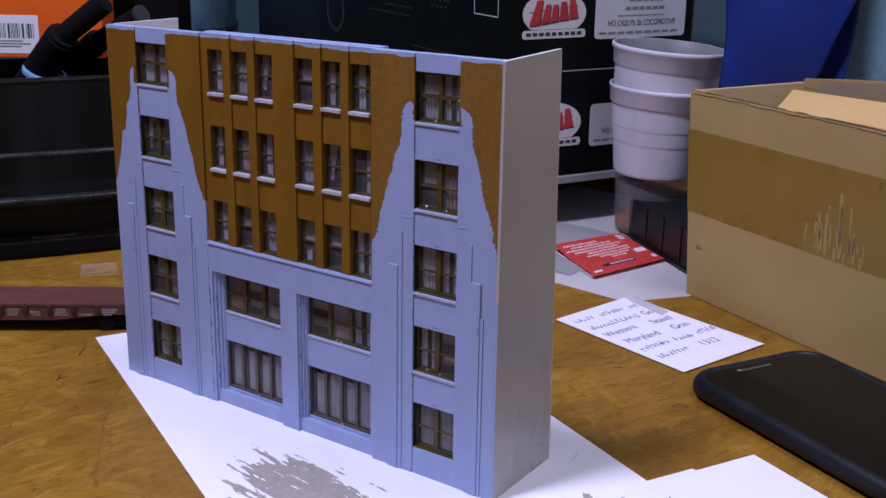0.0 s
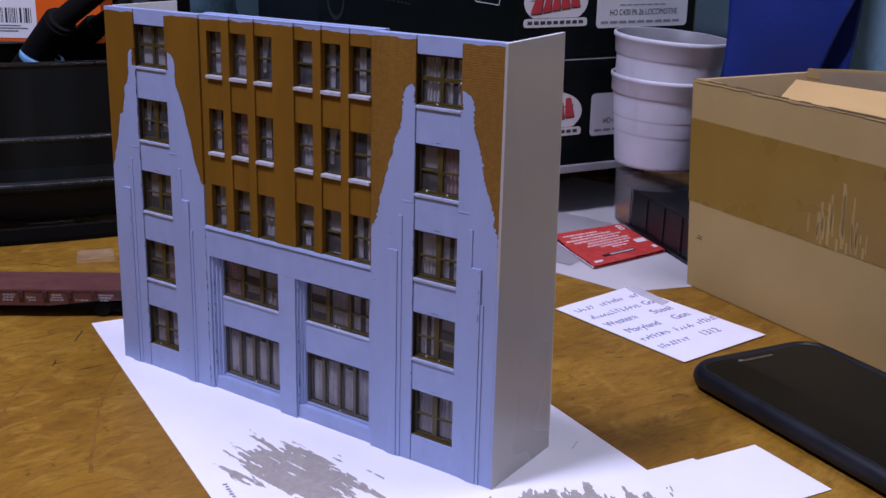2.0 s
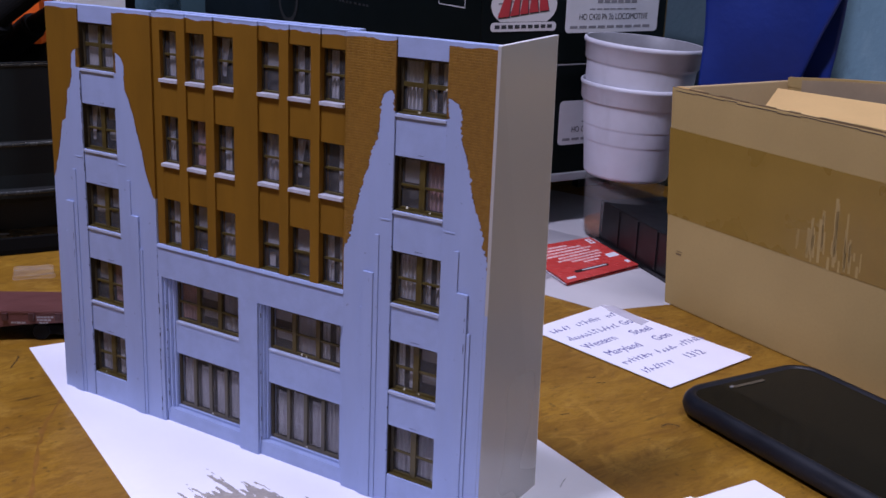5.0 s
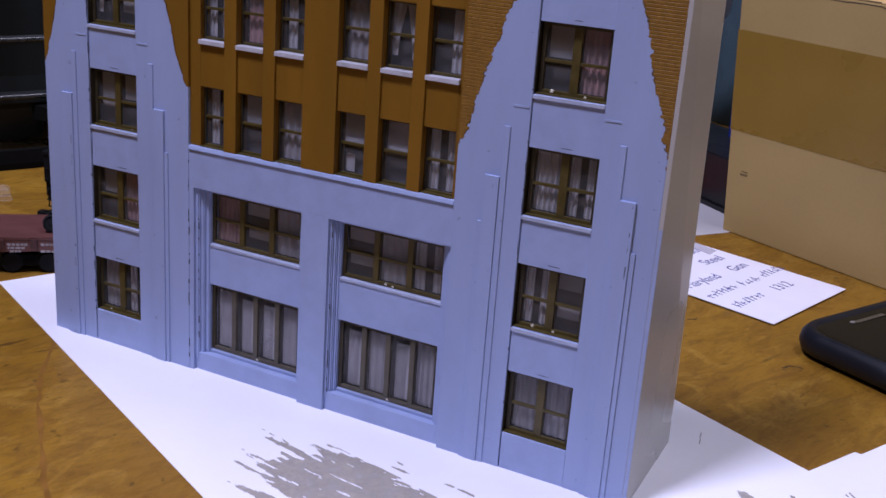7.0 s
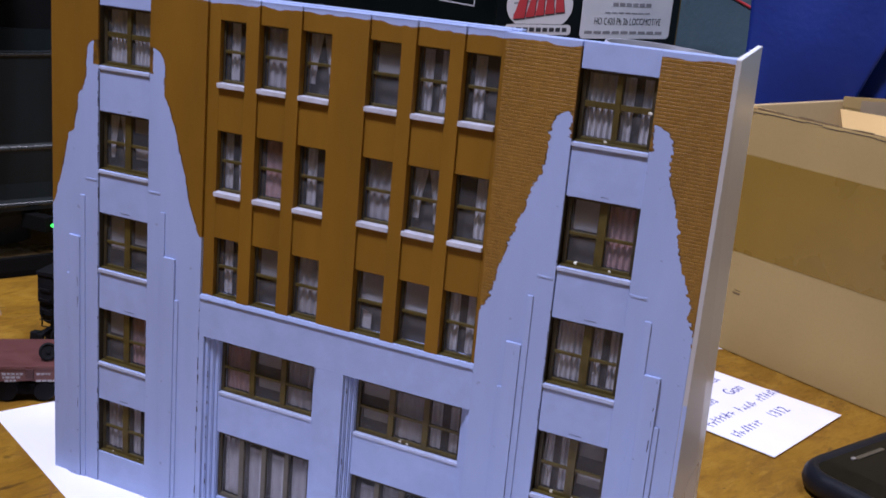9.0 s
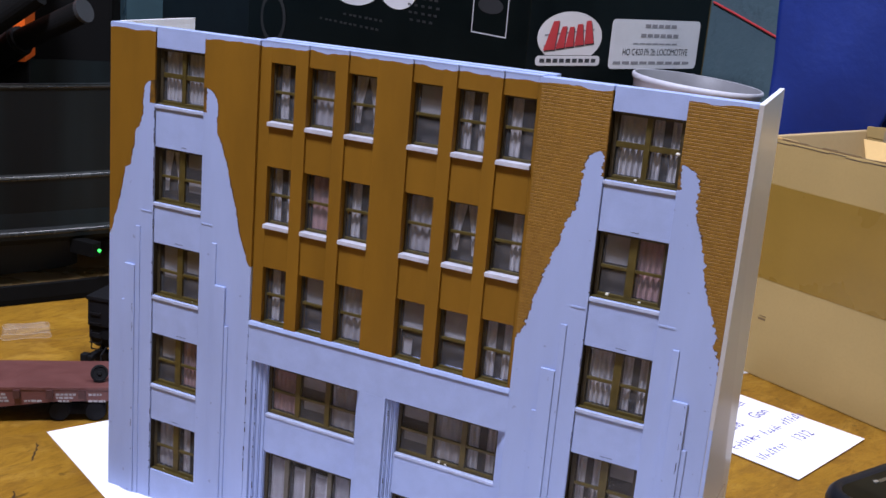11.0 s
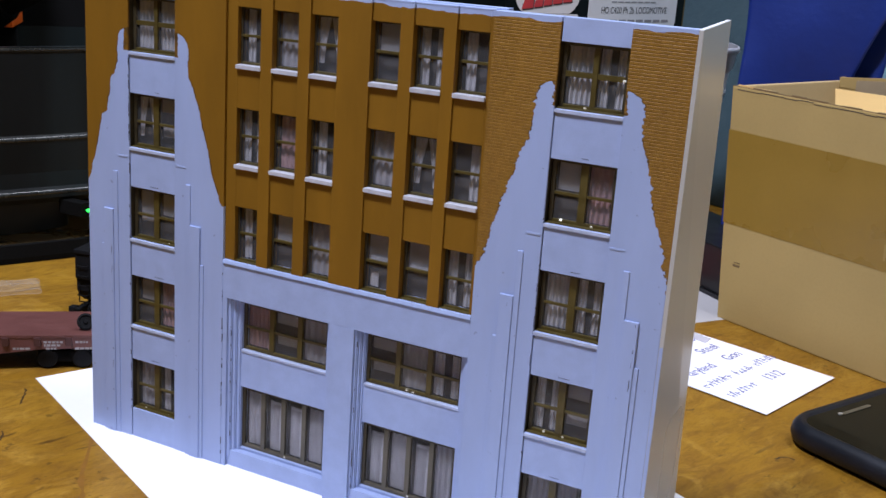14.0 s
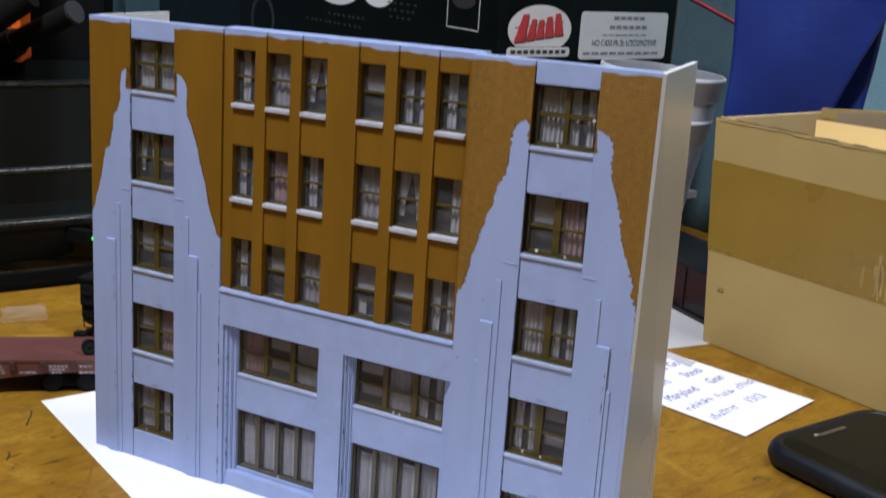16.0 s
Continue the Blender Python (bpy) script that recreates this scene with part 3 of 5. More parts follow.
def cloth(bm, x0, x1, z0, z1, y, waves, deep, pinch=0.0):
    """A hanging curtain with soft pleats; pinch gathers its lower part to one side."""
    n = max(8, int(6 * waves))
    rows = [0.0, 0.35, 0.6, 1.0]
    grid = []
    for r in rows:
        z = z1 + (z0 - z1) * r
        line = []
        for k in range(n + 1):
            s = k / n
            width = (x1 - x0) * (1 - abs(pinch) * min(1.0, r * 1.3))
            start = x0 if pinch >= 0 else x1 - width
            line.append(bm.verts.new((MM * (start + width * s), MM * (y + deep * math.sin(2 * math.pi * waves * s)), MM * z)))
        grid.append(line)
    for a, b in zip(grid, grid[1:]):
        for k in range(n):
            bm.faces.new((a[k], a[k + 1], b[k + 1], b[k]))


def dressing(kind, x0, x1, z0, z1, y, window):
    """Blinds and curtains behind one sash."""
    w, h = x1 - x0, z1 - z0
    bm = bmesh.new()
    tone = M["lace"]
    if kind == "pleats":
        cloth(bm, x0, x1, z0, z1, y, max(2, w / 2.0), 0.45)
    elif kind == "pink":
        cloth(bm, x0, x1, z0, z1, y, max(2, w / 2.2), 0.4)
        tone = M["pink"]
    elif kind == "rose":
        cloth(bm, x0 + 0.1 * w, x1 - 0.1 * w, z0, z1, y, 3, 0.3)
        tone = M["pink"]
    elif kind == "pair":
        cloth(bm, x0, x0 + 0.36 * w, z0, z1, y, 2, 0.35), cloth(bm, x1 - 0.36 * w, x1, z0, z1, y, 2, 0.35)
    elif kind == "tied":
        cloth(bm, x0, x0 + 0.5 * w, z0 + 0.15 * h, z1, y, 2, 0.3, 0.55), cloth(bm, x1 - 0.5 * w, x1, z0 + 0.1 * h, z1, y, 2, 0.3, -0.55)
    elif kind == "strip":
        cloth(bm, x0 + 0.12 * w, x0 + 0.5 * w, z0, z1, y, 2, 0.35)
    elif kind == "strip_far":
        cloth(bm, x0 + 0.55 * w, x1 - 0.08 * w, z0, z1, y, 2, 0.35)
    elif kind in ("blind", "half"):
        low = z0 + h * (0.5 if kind == "half" else 0.3)
        box(bm, x0 + 0.05 * w, x1 - 0.05 * w, y, y + 0.15, low, z1)
        tone = M["blind"]
    elif kind == "panel":
        cloth(bm, x0 + 0.06 * w, x1 - 0.1 * w, z0, z1 - 0.06 * h, y, 2.3, 0.25)
        tone = M["sheer"]
    elif kind == "swag":
        cloth(bm, x0 + 0.16 * w, x1 - 0.10 * w, z0, z1 - 0.12 * h, y, 1.6, 0.25)
        tone = M["sheer"]
        trim = bmesh.new()
        cloth(trim, x1 - 0.26 * w, x1 - 0.12 * w, z0 + 0.5, z1 - 0.2 * h, y - 0.35, 1.0, 0.12)
        box(trim, x0 + 0.2 * w, x1 - 0.14 * w, y - 0.4, y - 0.3, z1 - 0.17 * h, z1 - 0.13 * h)
        part("curtain", taper(trim), M["lace"], window, "pale hem of the curtain")
    elif kind == "sheer":
        cloth(bm, x0, x1, z0, z1, y, 3.4, 0.42)
        tone = M["sheer"]
    elif kind == "banded":
        box(bm, x0, x1, y + 0.3, y + 0.45, z0 + 0.55 * h, z1)
        tone = M["sheer"]
        bar = boxes((x0, x1, y - 0.1, y + 0.1, z0 + 0.47 * h, z0 + 0.56 * h), bevel=0.06)
        part("blind", taper(bar), M["lace"], window, "white lath of a half-drawn blind")
    elif kind == "scrap":
        box(bm, x0, x1, y + 0.3, y + 0.45, z0 + 0.52 * h, z1)
        tone = M["sheer"]
        bar = boxes((x0, x1, y - 0.1, y + 0.1, z0 + 0.50 * h, z0 + 0.58 * h), bevel=0.06)
        part("blind", taper(bar), M["lace"], window, "white lath of a half-drawn blind")
        # white triangle added to imitate a slanting reflection in the pane
        scrap = sheet([(x0, y + 1.2), (x0 + 0.45 * w, y), (x0 + 0.1 * w, y + 0.2)], z0, 0.3 * h)
        part("curtain", taper(scrap), M["lace"], window, "white slip behind the pane in place of a reflection")
    elif kind == "low":
        box(bm, x0 + 0.05 * w, x1, y, y + 0.15, z0 + 0.2 * h, z0 + 0.42 * h), box(bm, x0, x1, y, y + 0.15, z1 - 0.3 * h, z1)
        tone = M["blind"]
    else:
        bm.free()
        return
    part("blind" if kind in ("blind", "half", "low") else "curtain", taper(bm), tone, window)


def window(x0, x1, z0, z1, y, sashes, rail, dress, paint, bars=1.1, mull=2.2, rail_wide=1.1):
    """A framed window: jambs, mullions, meeting rail, panes, and what hangs behind them."""
    bm = bmesh.new()
    box(bm, x0, x0 + bars, y, y + 1.3, z0, z1, 0.15), box(bm, x1 - bars, x1, y, y + 1.3, z0, z1, 0.15)
    box(bm, x0 + bars, x1 - bars, y, y + 1.3, z1 - bars * 0.8, z1, 0.15)
    frame_part = part("window", taper(bm), M["jamb"], building)
    part("bottom_rail", taper(boxes((x0 + bars, x1 - bars, y - 0.05, y + 1.3, z0, z0 + bars), bevel=0.15)), paint, frame_part)
    wide = (x1 - x0 - 2 * bars - (sashes - 1) * mull) / sashes
    for k in range(sashes):
        a = x0 + bars + k * (wide + mull)
        b = a + wide
        lo, hi = z0 + bars, z1 - bars * 0.8
        if k:
            part("mullion", taper(boxes((a - mull, a, y - 0.1, y + 1.4, lo, hi), bevel=0.15)), paint, frame_part)
        if rail:
            m = lo + (hi - lo) * rail
            part("meeting_rail", taper(boxes((a, b, y + 0.1, y + 1.2, m - rail_wide / 2, m + rail_wide / 2), bevel=0.12)), paint, frame_part)
        pane = part("pane", taper(boxes((a, b, y + 0.75, y + 0.9, lo, hi))), M["pane"], frame_part)
        pane.visible_shadow = False
        dressing(dress[k % len(dress)], a, b, lo, hi, y + 2.5, frame_part)
    part("backing", taper(boxes((x0 - 0.6, x1 + 0.6, y + 4.2, y + 4.5, z0 - 0.5, z1 + 0.5), (x0 - 0.6, x0 - 0.2, y + 1.35, y + 4.2, z0 - 0.5, z1 + 0.5), (x1 + 0.2, x1 + 0.6, y + 1.35, y + 4.2, z0 - 0.5, z1 + 0.5), (x0 - 0.2, x1 + 0.2, y + 1.35, y + 4.2, z0 - 0.5, z0 - 0.1), (x0 - 0.2, x1 + 0.2, y + 1.35, y + 4.2, z1 + 0.1, z1 + 0.5))), M["dark"], frame_part)


LEFT = [("sheer", "strip"), ("half", "pink"), ("blind", "half"), ("tied", "low"), ("pleats", "pleats")]
RIGHT = [("sheer", "sheer"), ("pair", "low"), ("pleats", "pair"), ("half", "pink"), ("pleats", "pair")]
for (c0, c1), sets in (((-246.2, -220.6), LEFT), ((-48.0, -22.1), RIGHT)):
    for (lo, hi), dress in zip(STOREYS, sets):
        window(c0 + 0.4, c1 - 0.2, lo + 0.05, hi - 0.05, 3.0, 2, 0.46 if lo < 180 else 0.52, dress, M["frame"], 1.6, 3.0 if lo < 180 else 2.0, 1.1 if lo < 180 else 2.0)
UPPER = [("strip", "half", "sheer", "scrap", "banded", "pair"), ("pair", "rose", "strip", "sheer", "tied", "strip_far"), ("strip", "sheer", "tied", "half", "pair", "strip")]
for (lo, hi), dress in zip(ROWS3, UPPER):
    for (a, b), one in zip(BAYS, dress):
        window(a + 0.05, b - 0.05, lo + 0.12, hi - 0.05, 3.4, 1, 0.5, (one,), M["frame"], 1.0)
for k, (_, _, a, b) in enumerate(OPENINGS):
    window(a + 0.1, b - 0.1, 57.7, 79.6, 6.1, 3, 0.48, (("pink", "low", "sheer"), ("low", "sheer", "pair"))[k], M["frame"], 1.4, 2.4)
    window(a + 0.1, b - 0.1, 9.7, 39.5, 6.0, 4, 0.0, ("panel", "swag", "swag", "panel") if k == 0 else ("swag", "panel", "swag", "sheer"), M["bronze"], 1.6, 2.2)

glue = Nodes("clear_glue")
M["glue"] = glue.done((0.75, 0.72, 0.62), 0.08, spec=0.9)
for x, y, z in ((-42.5, 3.4, 143.2), (-30.5, 3.4, 142.9), (-41.0, 3.4, 58.6), (-33.0, 3.4, 58.4), (-37.5, 3.4, 185.4), (-24.0, 3.4, 196.5), (-240, 3.4, 15.6), (-226.5, 3.4, 15.3), (-226, 3.4, 99.8), (-227, 3.4, 57.6), (-103.5, 6.5, 58.8), (-100.5, 6.5, 58.6), (-163, 6.4, 10.8), (-100, 6.4, 10.9)):
    bm = bmesh.new()
    bmesh.ops.create_icosphere(bm, subdivisions=2, radius=1.0)
    for v in bm.verts:
        v.co = Vector((x + 1.0 * v.co.x * (1 + 0.3 * noise.noise(v.co * 2 + Vector((x, y, z)))), y + 0.6 * v.co.y, z - 0.3 + 0.7 * v.co.z)) * MM
    part("glue_blob", taper(bm), M["glue"], building, "shiny bead of dried glue", True)

# dark primer showing where the grey paint missed a groove or chipped from an edge
rng = random.Random(21)
bm = bmesh.new()
for edge, y, lo, hi, count in ((-246.35, -0.03, 14, 185, 26), (-48.15, -0.03, 20, 180, 12), (-194.1, -0.03, 4, 96, 18), (-256.3, -1.12, 4, 100, 12), (-125.8, 1.45, 8, 76, 8), (-190.2, 1.45, 8, 76, 10), (-8.6, -1.12, 50, 110, 5)):
    for k in range(count):
        z, long, wide = rng.uniform(lo, hi), rng.uniform(0.4, 5.0) * rng.random(), rng.uniform(0.12, 0.4)
        x = edge + rng.uniform(-0.1, 0.15)
        box(bm, x, x + wide, y, y + 0.2, z, z + 0.3 + long)
for c0, c1 in ((-246.2, -220.6), (-48.0, -22.1)):
    for lo, hi in STOREYS[:-1]:
        x = (c0 + c1) / 2 + rng.uniform(-2, 2)
        box(bm, x, x + rng.uniform(2, 5), 0.5, 0.65, hi + 1.4, hi + 1.55)
primer = part("primer_wear", taper(bm), M["dark"], building)
tagged(primer, "dark chips and gaps along the painted edges", kind="stuff")

# ---------------------------------------------------------------- papers on the bench
def along(u, v):
    """A place on the bench from the direction that most things lie in."""
    p = U * u + V * v
    return p.x, p.y


def papers():
    corner = Vector((-332, 22, 0))
    quad = [corner + U * a + V * b for a, b in ((0, 0), (362, 0), (362, 206), (0, 206))]
    solid("paper_sheet", sheet([(p.x, p.y) for p in quad], 0.1, 0.25), M["paper"], "white paper sheet under the model, with dried grey paint", "paper")
    corner = Vector((86.3, 128.2, 0))
    quad = [corner + U * a - V * b for a, b in ((0, 0), (54, 0), (54, 200), (-2.6, 200), (-2.6, 40.6), (0, 40))]
    solid("paper_sheet", sheet([(p.x, p.y) for p in quad], 0.4, 0.25), M["paper"], "second white paper sheet lying over the first", "paper")


def blot(centre_at, long, wide, turn, seed, label, lean, lift):
    """Thinned paint brushed out on paper: a dense heart that breaks into dry streaks at its ends."""
    cell = 0.42
    nx, ny = int(2.6 * long / cell), int(2.6 * wide / cell)
    bm = bmesh.new()
    corners = {}

    def corner(i, j):
        if (i, j) not in corners:
            corners[i, j] = bm.verts.new(((i * cell - 1.3 * long) * MM, (j * cell - 1.3 * wide) * MM, lift * MM))
        return corners[i, j]

    for i in range(nx):
        for j in range(ny):
            x, y = (i + 0.5) * cell - 1.3 * long, (j + 0.5) * cell - 1.3 * wide
            bend = y + 2.5 * noise.noise((x * 0.03, y * 0.03, seed + 9))
            s, q = x / long, bend / wide + lean * x / long
            far = math.sqrt(s * s + q * q)
            streak = 0.9 * noise.noise((x * 0.03, bend * 0.17, seed)) + 0.45 * noise.noise((x * 0.05, bend * 0.5, seed + 3)) + 0.22 * noise.noise((x * 0.22, bend * 0.7, seed + 6))
            scratch = noise.noise((x * 0.06, bend * 0.42, seed + 12)) + 0.5 * noise.noise((x * 0.18, bend * 1.3, seed + 15))
            if scratch > 0.64 - 0.22 * far:
                continue
            if 0.88 - far + streak * (0.16 + 0.60 * min(1.0, far) ** 2) > 0:
                bm.faces.new((corner(i, j), corner(i + 1, j), corner(i + 1, j + 1), corner(i, j + 1)))
    return solid("paint_smudge", bm, M["wash"], label, "paint", (centre_at[0], centre_at[1], 0), turn, kind="stuff")


papers()
solid("printed_line", boxes(*[(2.6 * k, 2.6 * k + 1.5, 0.6 * (k % 2), 2.2, 0.38, 0.42) for k in range(9)]), M["grey_ink"], "tiny printed line on the paper edge, unreadable", "print", (-104, -77, 0), -26)
solid("pencil_mark", boxes((0, 4.0, 0, 0.35, 0.38, 0.42), (5, 10, 0.4, 0.7, 0.38, 0.42)), M["grey_ink"], "short pencil tick on the paper", "mark", (11.5, 63, 0), 99)
blot((-82, -45), 44, 25, -11, 3.0, "dried grey paint brushed out on the paper", 0.0, 0.38)
blot((52, 2), 30, 50, -50, 8.0, "second patch of grey paint on the paper", 0.1, 0.68)


def note_card():
    card = thing("note_card", "white card with six handwritten lines in blue ink", "card", (-105, 243, 0.9), -16.5)
    bm = sheet([(0, 0), (118, 0.5), (117, 83), (-5, 80)], 0, 0.35)
    part("card_sheet", bm, M["card"], card)
    rng = random.Random(4)
    lines = [
        (15, 8, [("bar", 17), ("gap", 2), ("bar", 23), ("gap", 2), ("bar", 18)]), (31, 7, [("bar", 20), ("bar", 27), ("Gon", 14)]),
        (47, 6, [("Western", 30), ("gap", 10), ("Steel", 19)]), (63, 9, [("Maryland", 31), ("gap", 10), ("Gon", 16)]),
        (79, 7, [("bar", 26), ("gap", 1), ("bar", 17), ("gap", 1), ("bar", 22)]), (95, 7, [("bar", 27), ("gap", 8), ("1312", 17)]),
    ]
    for along_card, x, line in lines:
        for text, width in line:
            at = pose(along_card * MM, x * MM, 0.00038, 0, 0, 90 + rng.uniform(-2, 2))
            if text == "bar":
                bm = bmesh.new()
                go = 0.0
                while go < width - 1:
                    w, h, lean = rng.uniform(1.8, 3.2), rng.uniform(3.4, 7.0), rng.uniform(-0.2, 0.5)
                    box(bm, go, go + 0.8, 0, h, 0, 0.04, 0, lambda v: v + Vector((lean * v.y, 0, 0)))
                    mid = h * rng.uniform(0.05, 0.85)
                    box(bm, go, go + w, mid, mid + 0.7, 0.001, 0.042)
                    go += w + rng.uniform(0.5, 1.4)
                part("handwriting", bm, M["ink"], card, "unreadable handwriting").matrix_local = at
            elif text != "gap":
                lettering("handwriting", text, 10.5, M["ink"], card, at, "", width)
            x += width + 2.5


note_card()
solid("tape_scrap", sheet([(-89, 317), (-80, 311), (-49, 298), (-48, 308), (-81, 323)], 1.35, 0.2), M["cloudy"], "scrap of cloudy tape lying over the card's corner", "tape")


def phone():
    """A slab phone face up in a dark rubber case."""
    ob = thing("smartphone", "switched-off smartphone in a dark navy rubber case", "phone", (123.6, 186.4, 0.6), math.degrees(GRID) - 1.5)
    long, wide = 184, 104
    bm = bmesh.new()
    rings = []
    for inset, z, r in ((5.0, 0, 14), (1.2, 2.5, 17), (0, 6, 18), (0.6, 10, 18), (2.6, 12.6, 17), (4.6, 13.2, 15), (6.2, 12.6, 13), (7.0, 11.4, 12)):
        rings.append([bm.verts.new((x * MM, y * MM, z * MM)) for x, y in rounded(long - 2 * inset, wide - 2 * inset, r)])
    for a, b in zip(rings, rings[1:]):
        for k in range(len(a)):
            bm.faces.new((a[k], a[(k + 1) % len(a)], b[(k + 1) % len(a)], b[k]))
    bm.faces.new(rings[0][::-1]), bm.faces.new(rings[-1])
    part("case", bm, M["case"], ob, "navy rubber case", True)
    part("screen", sheet(rounded(long - 14.5, wide - 14.5, 11), 11.5, 0.5), M["screen"], ob, "dark glass screen")
    part("earpiece", sheet([(x - 78.4, y - 4.6) for x, y in rounded(2.4, 24, 1.1)], 12.05, 0.3), M["bronze"], ob, "dull metal earpiece slot")
    part("sensor", sheet([(x - 79.2, y - 17.2) for x, y in rounded(2.0, 3.0, 0.95)], 12.05, 0.35), M["chrome"], ob, "bright sensor dot")


phone()


# ---------------------------------------------------------------- cardboard box
def carton():
    ob = thing("cardboard_box", "open brown cardboard box with a band of parcel tape", "box", (-57, 357, 0.2), math.degrees(GRID))
    L, D, H, t = 420, 115, 154, 3.2

    def lean(v):
        return v + Vector((-0.085 * v.z * (1 - v.x / L), 0, 0))

    def panel(name, rows, material, bevel=0.8, label=""):
        bm = bmesh.new()
        for r in rows:
            box(bm, *r, bevel, lean)
        return part(name, bm, material, ob, label)

    panel("front_panel", [(0, L, 0, t, 0, H)], M["carton"])
    panel("side_panel", [(0, t, t, D, 0, H)], M["liner"])
    panel("side_panel", [(L - t, L, t, D, 0, H - 1)], M["carton"])
    panel("back_panel", [(t, L - t, D - t, D, 0, H + 3)], M["carton"])
    bm = bmesh.new()
    outline = [(t, H - 4), (L - t, H - 4), (L - t, H + 34), (210, H + 27), (96, H + 15), (94, H + 12), (40, H + 7), (t, H + 2.5)]
    for y in (D - t - 0.6, D - 0.6):
        bm.faces.new([bm.verts.new(Vector((x - 0.085 * z * (1 - x / L), y, z)) * MM) for x, z in outline])
    bm.faces.ensure_lookup_table()
    low, high = list(bm.faces[0].verts), list(bm.faces[1].verts)
    for k in range(len(outline)):
        j = (k + 1) % len(outline)
        bm.faces.new((low[k], low[j], high[j], high[k]))
    part("back_flap", bm, M["carton"], ob, "raised flap at the back of the box")
    bm = sheet([(4, H - 26), (92, H - 26), (92, H + 11.5), (40, H + 6.5), (4, H + 2.2)], 0, 0.4)
    bm.transform(Matrix.Translation((0, (D - t - 0.7) * MM, 0)) @ Matrix.Rotation(math.radians(90), 4, "X"))
    part("flap_tape", bm, M["grey_tape"], ob, "dull greyish tape on the raised flap")
    panel("flap_notch", [(92, 99, D - t - 1.3, D - t - 0.7, H + 10.6, H + 13.2)], M["dark"], 0.1, "dark torn notch in the flap")
    panel("base_panel", [(t, L - t, t, D - t, 0, t)], M["carton"])
    rng = random.Random(2)
    x, strips = 0.0, []
    while x < L - 6:
        w = rng.uniform(4, 16)
        strips.append((x, min(L, x + w), 0.3, t - 0.3 - rng.uniform(0, 1), H - 0.6, H + rng.uniform(0.1, 1.3)))
        x += w
    panel("torn_rim", strips, M["carton_edge"], 0, "torn fluted rim")
    cracks, x = [], 4.0
    while x < L - 20:
        w = rng.uniform(6, 22)
        drop = rng.uniform(0.6, 1.9)
        cracks.append((x, x + w, -0.25, 0.2, H - drop - 0.35, H - drop))
        x += w
    panel("rim_crack", cracks, M["dark"], 0, "dark split along the rim")
    panel("rim_liner", [(2, 26, t, t + 1.0, H - 9, H + 0.8)], M["manila"], 0, "pale liner curling at the corner")
    # torn strips coloured pale to give the rim its highlight
    panel("rim_highlight", [(150, 232, 0.4, 1.3, H - 0.5, H + 1.5), (240, 318, 0.5, 1.2, H - 0.5, H + 1.2), (326, L - 3, 0.4, 1.4, H - 0.5, H + 1.6)], M["tear"], 0, "pale torn rim with its highlight painted in")
    panel("tape", [(-0.25, L, -0.3, 0.0, 65, 126)], M["tape"], 0, "glossy brown parcel tape")
    rng = random.Random(6)
    tears = []
    for k in range(34):
        x = 140 + rng.gauss(0, 13)
        z = rng.uniform(64, 78)
        tears.append((x, x + rng.uniform(0.7, 2.2), -0.36, -0.29, z, z + rng.uniform(8, 40) * math.exp(-((x - 140) / 22) ** 2)))
    panel("tape_tear", tears, M["tear"], 0, "pale torn streaks in the tape")
    panel("dent", [(10, 15.5, -0.25, 0.1, 38, 39.4), (11, 16, -0.3, 0.1, 40.4, 41)], M["carton_edge"], 0.2, "small dent in the board")
    # dark block filling the carton up to 128 mm, under the padding
    panel("packing", [(10, 405, 8, D - 8, 3.5, 128)], M["carton_edge"], 3, "dark block filling the box below its rim")
    bm = sheet([(62, 5), (6, 84), (70, 92), (250, 104), (250, 5)], 142, 2.2)
    for v in bm.verts:
        v.co.z += 0.10 * (v.co.y - 0.005) + 0.022 * max(0.0, v.co.x - 0.06)
    solid("manila_folder", bm, M["manila"], "tan manila board lying in the open box", "folder", (-57, 357, 0.2), math.degrees(GRID))
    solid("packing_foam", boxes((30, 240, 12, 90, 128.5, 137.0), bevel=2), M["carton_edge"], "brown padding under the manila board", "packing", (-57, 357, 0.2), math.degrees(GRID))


carton()


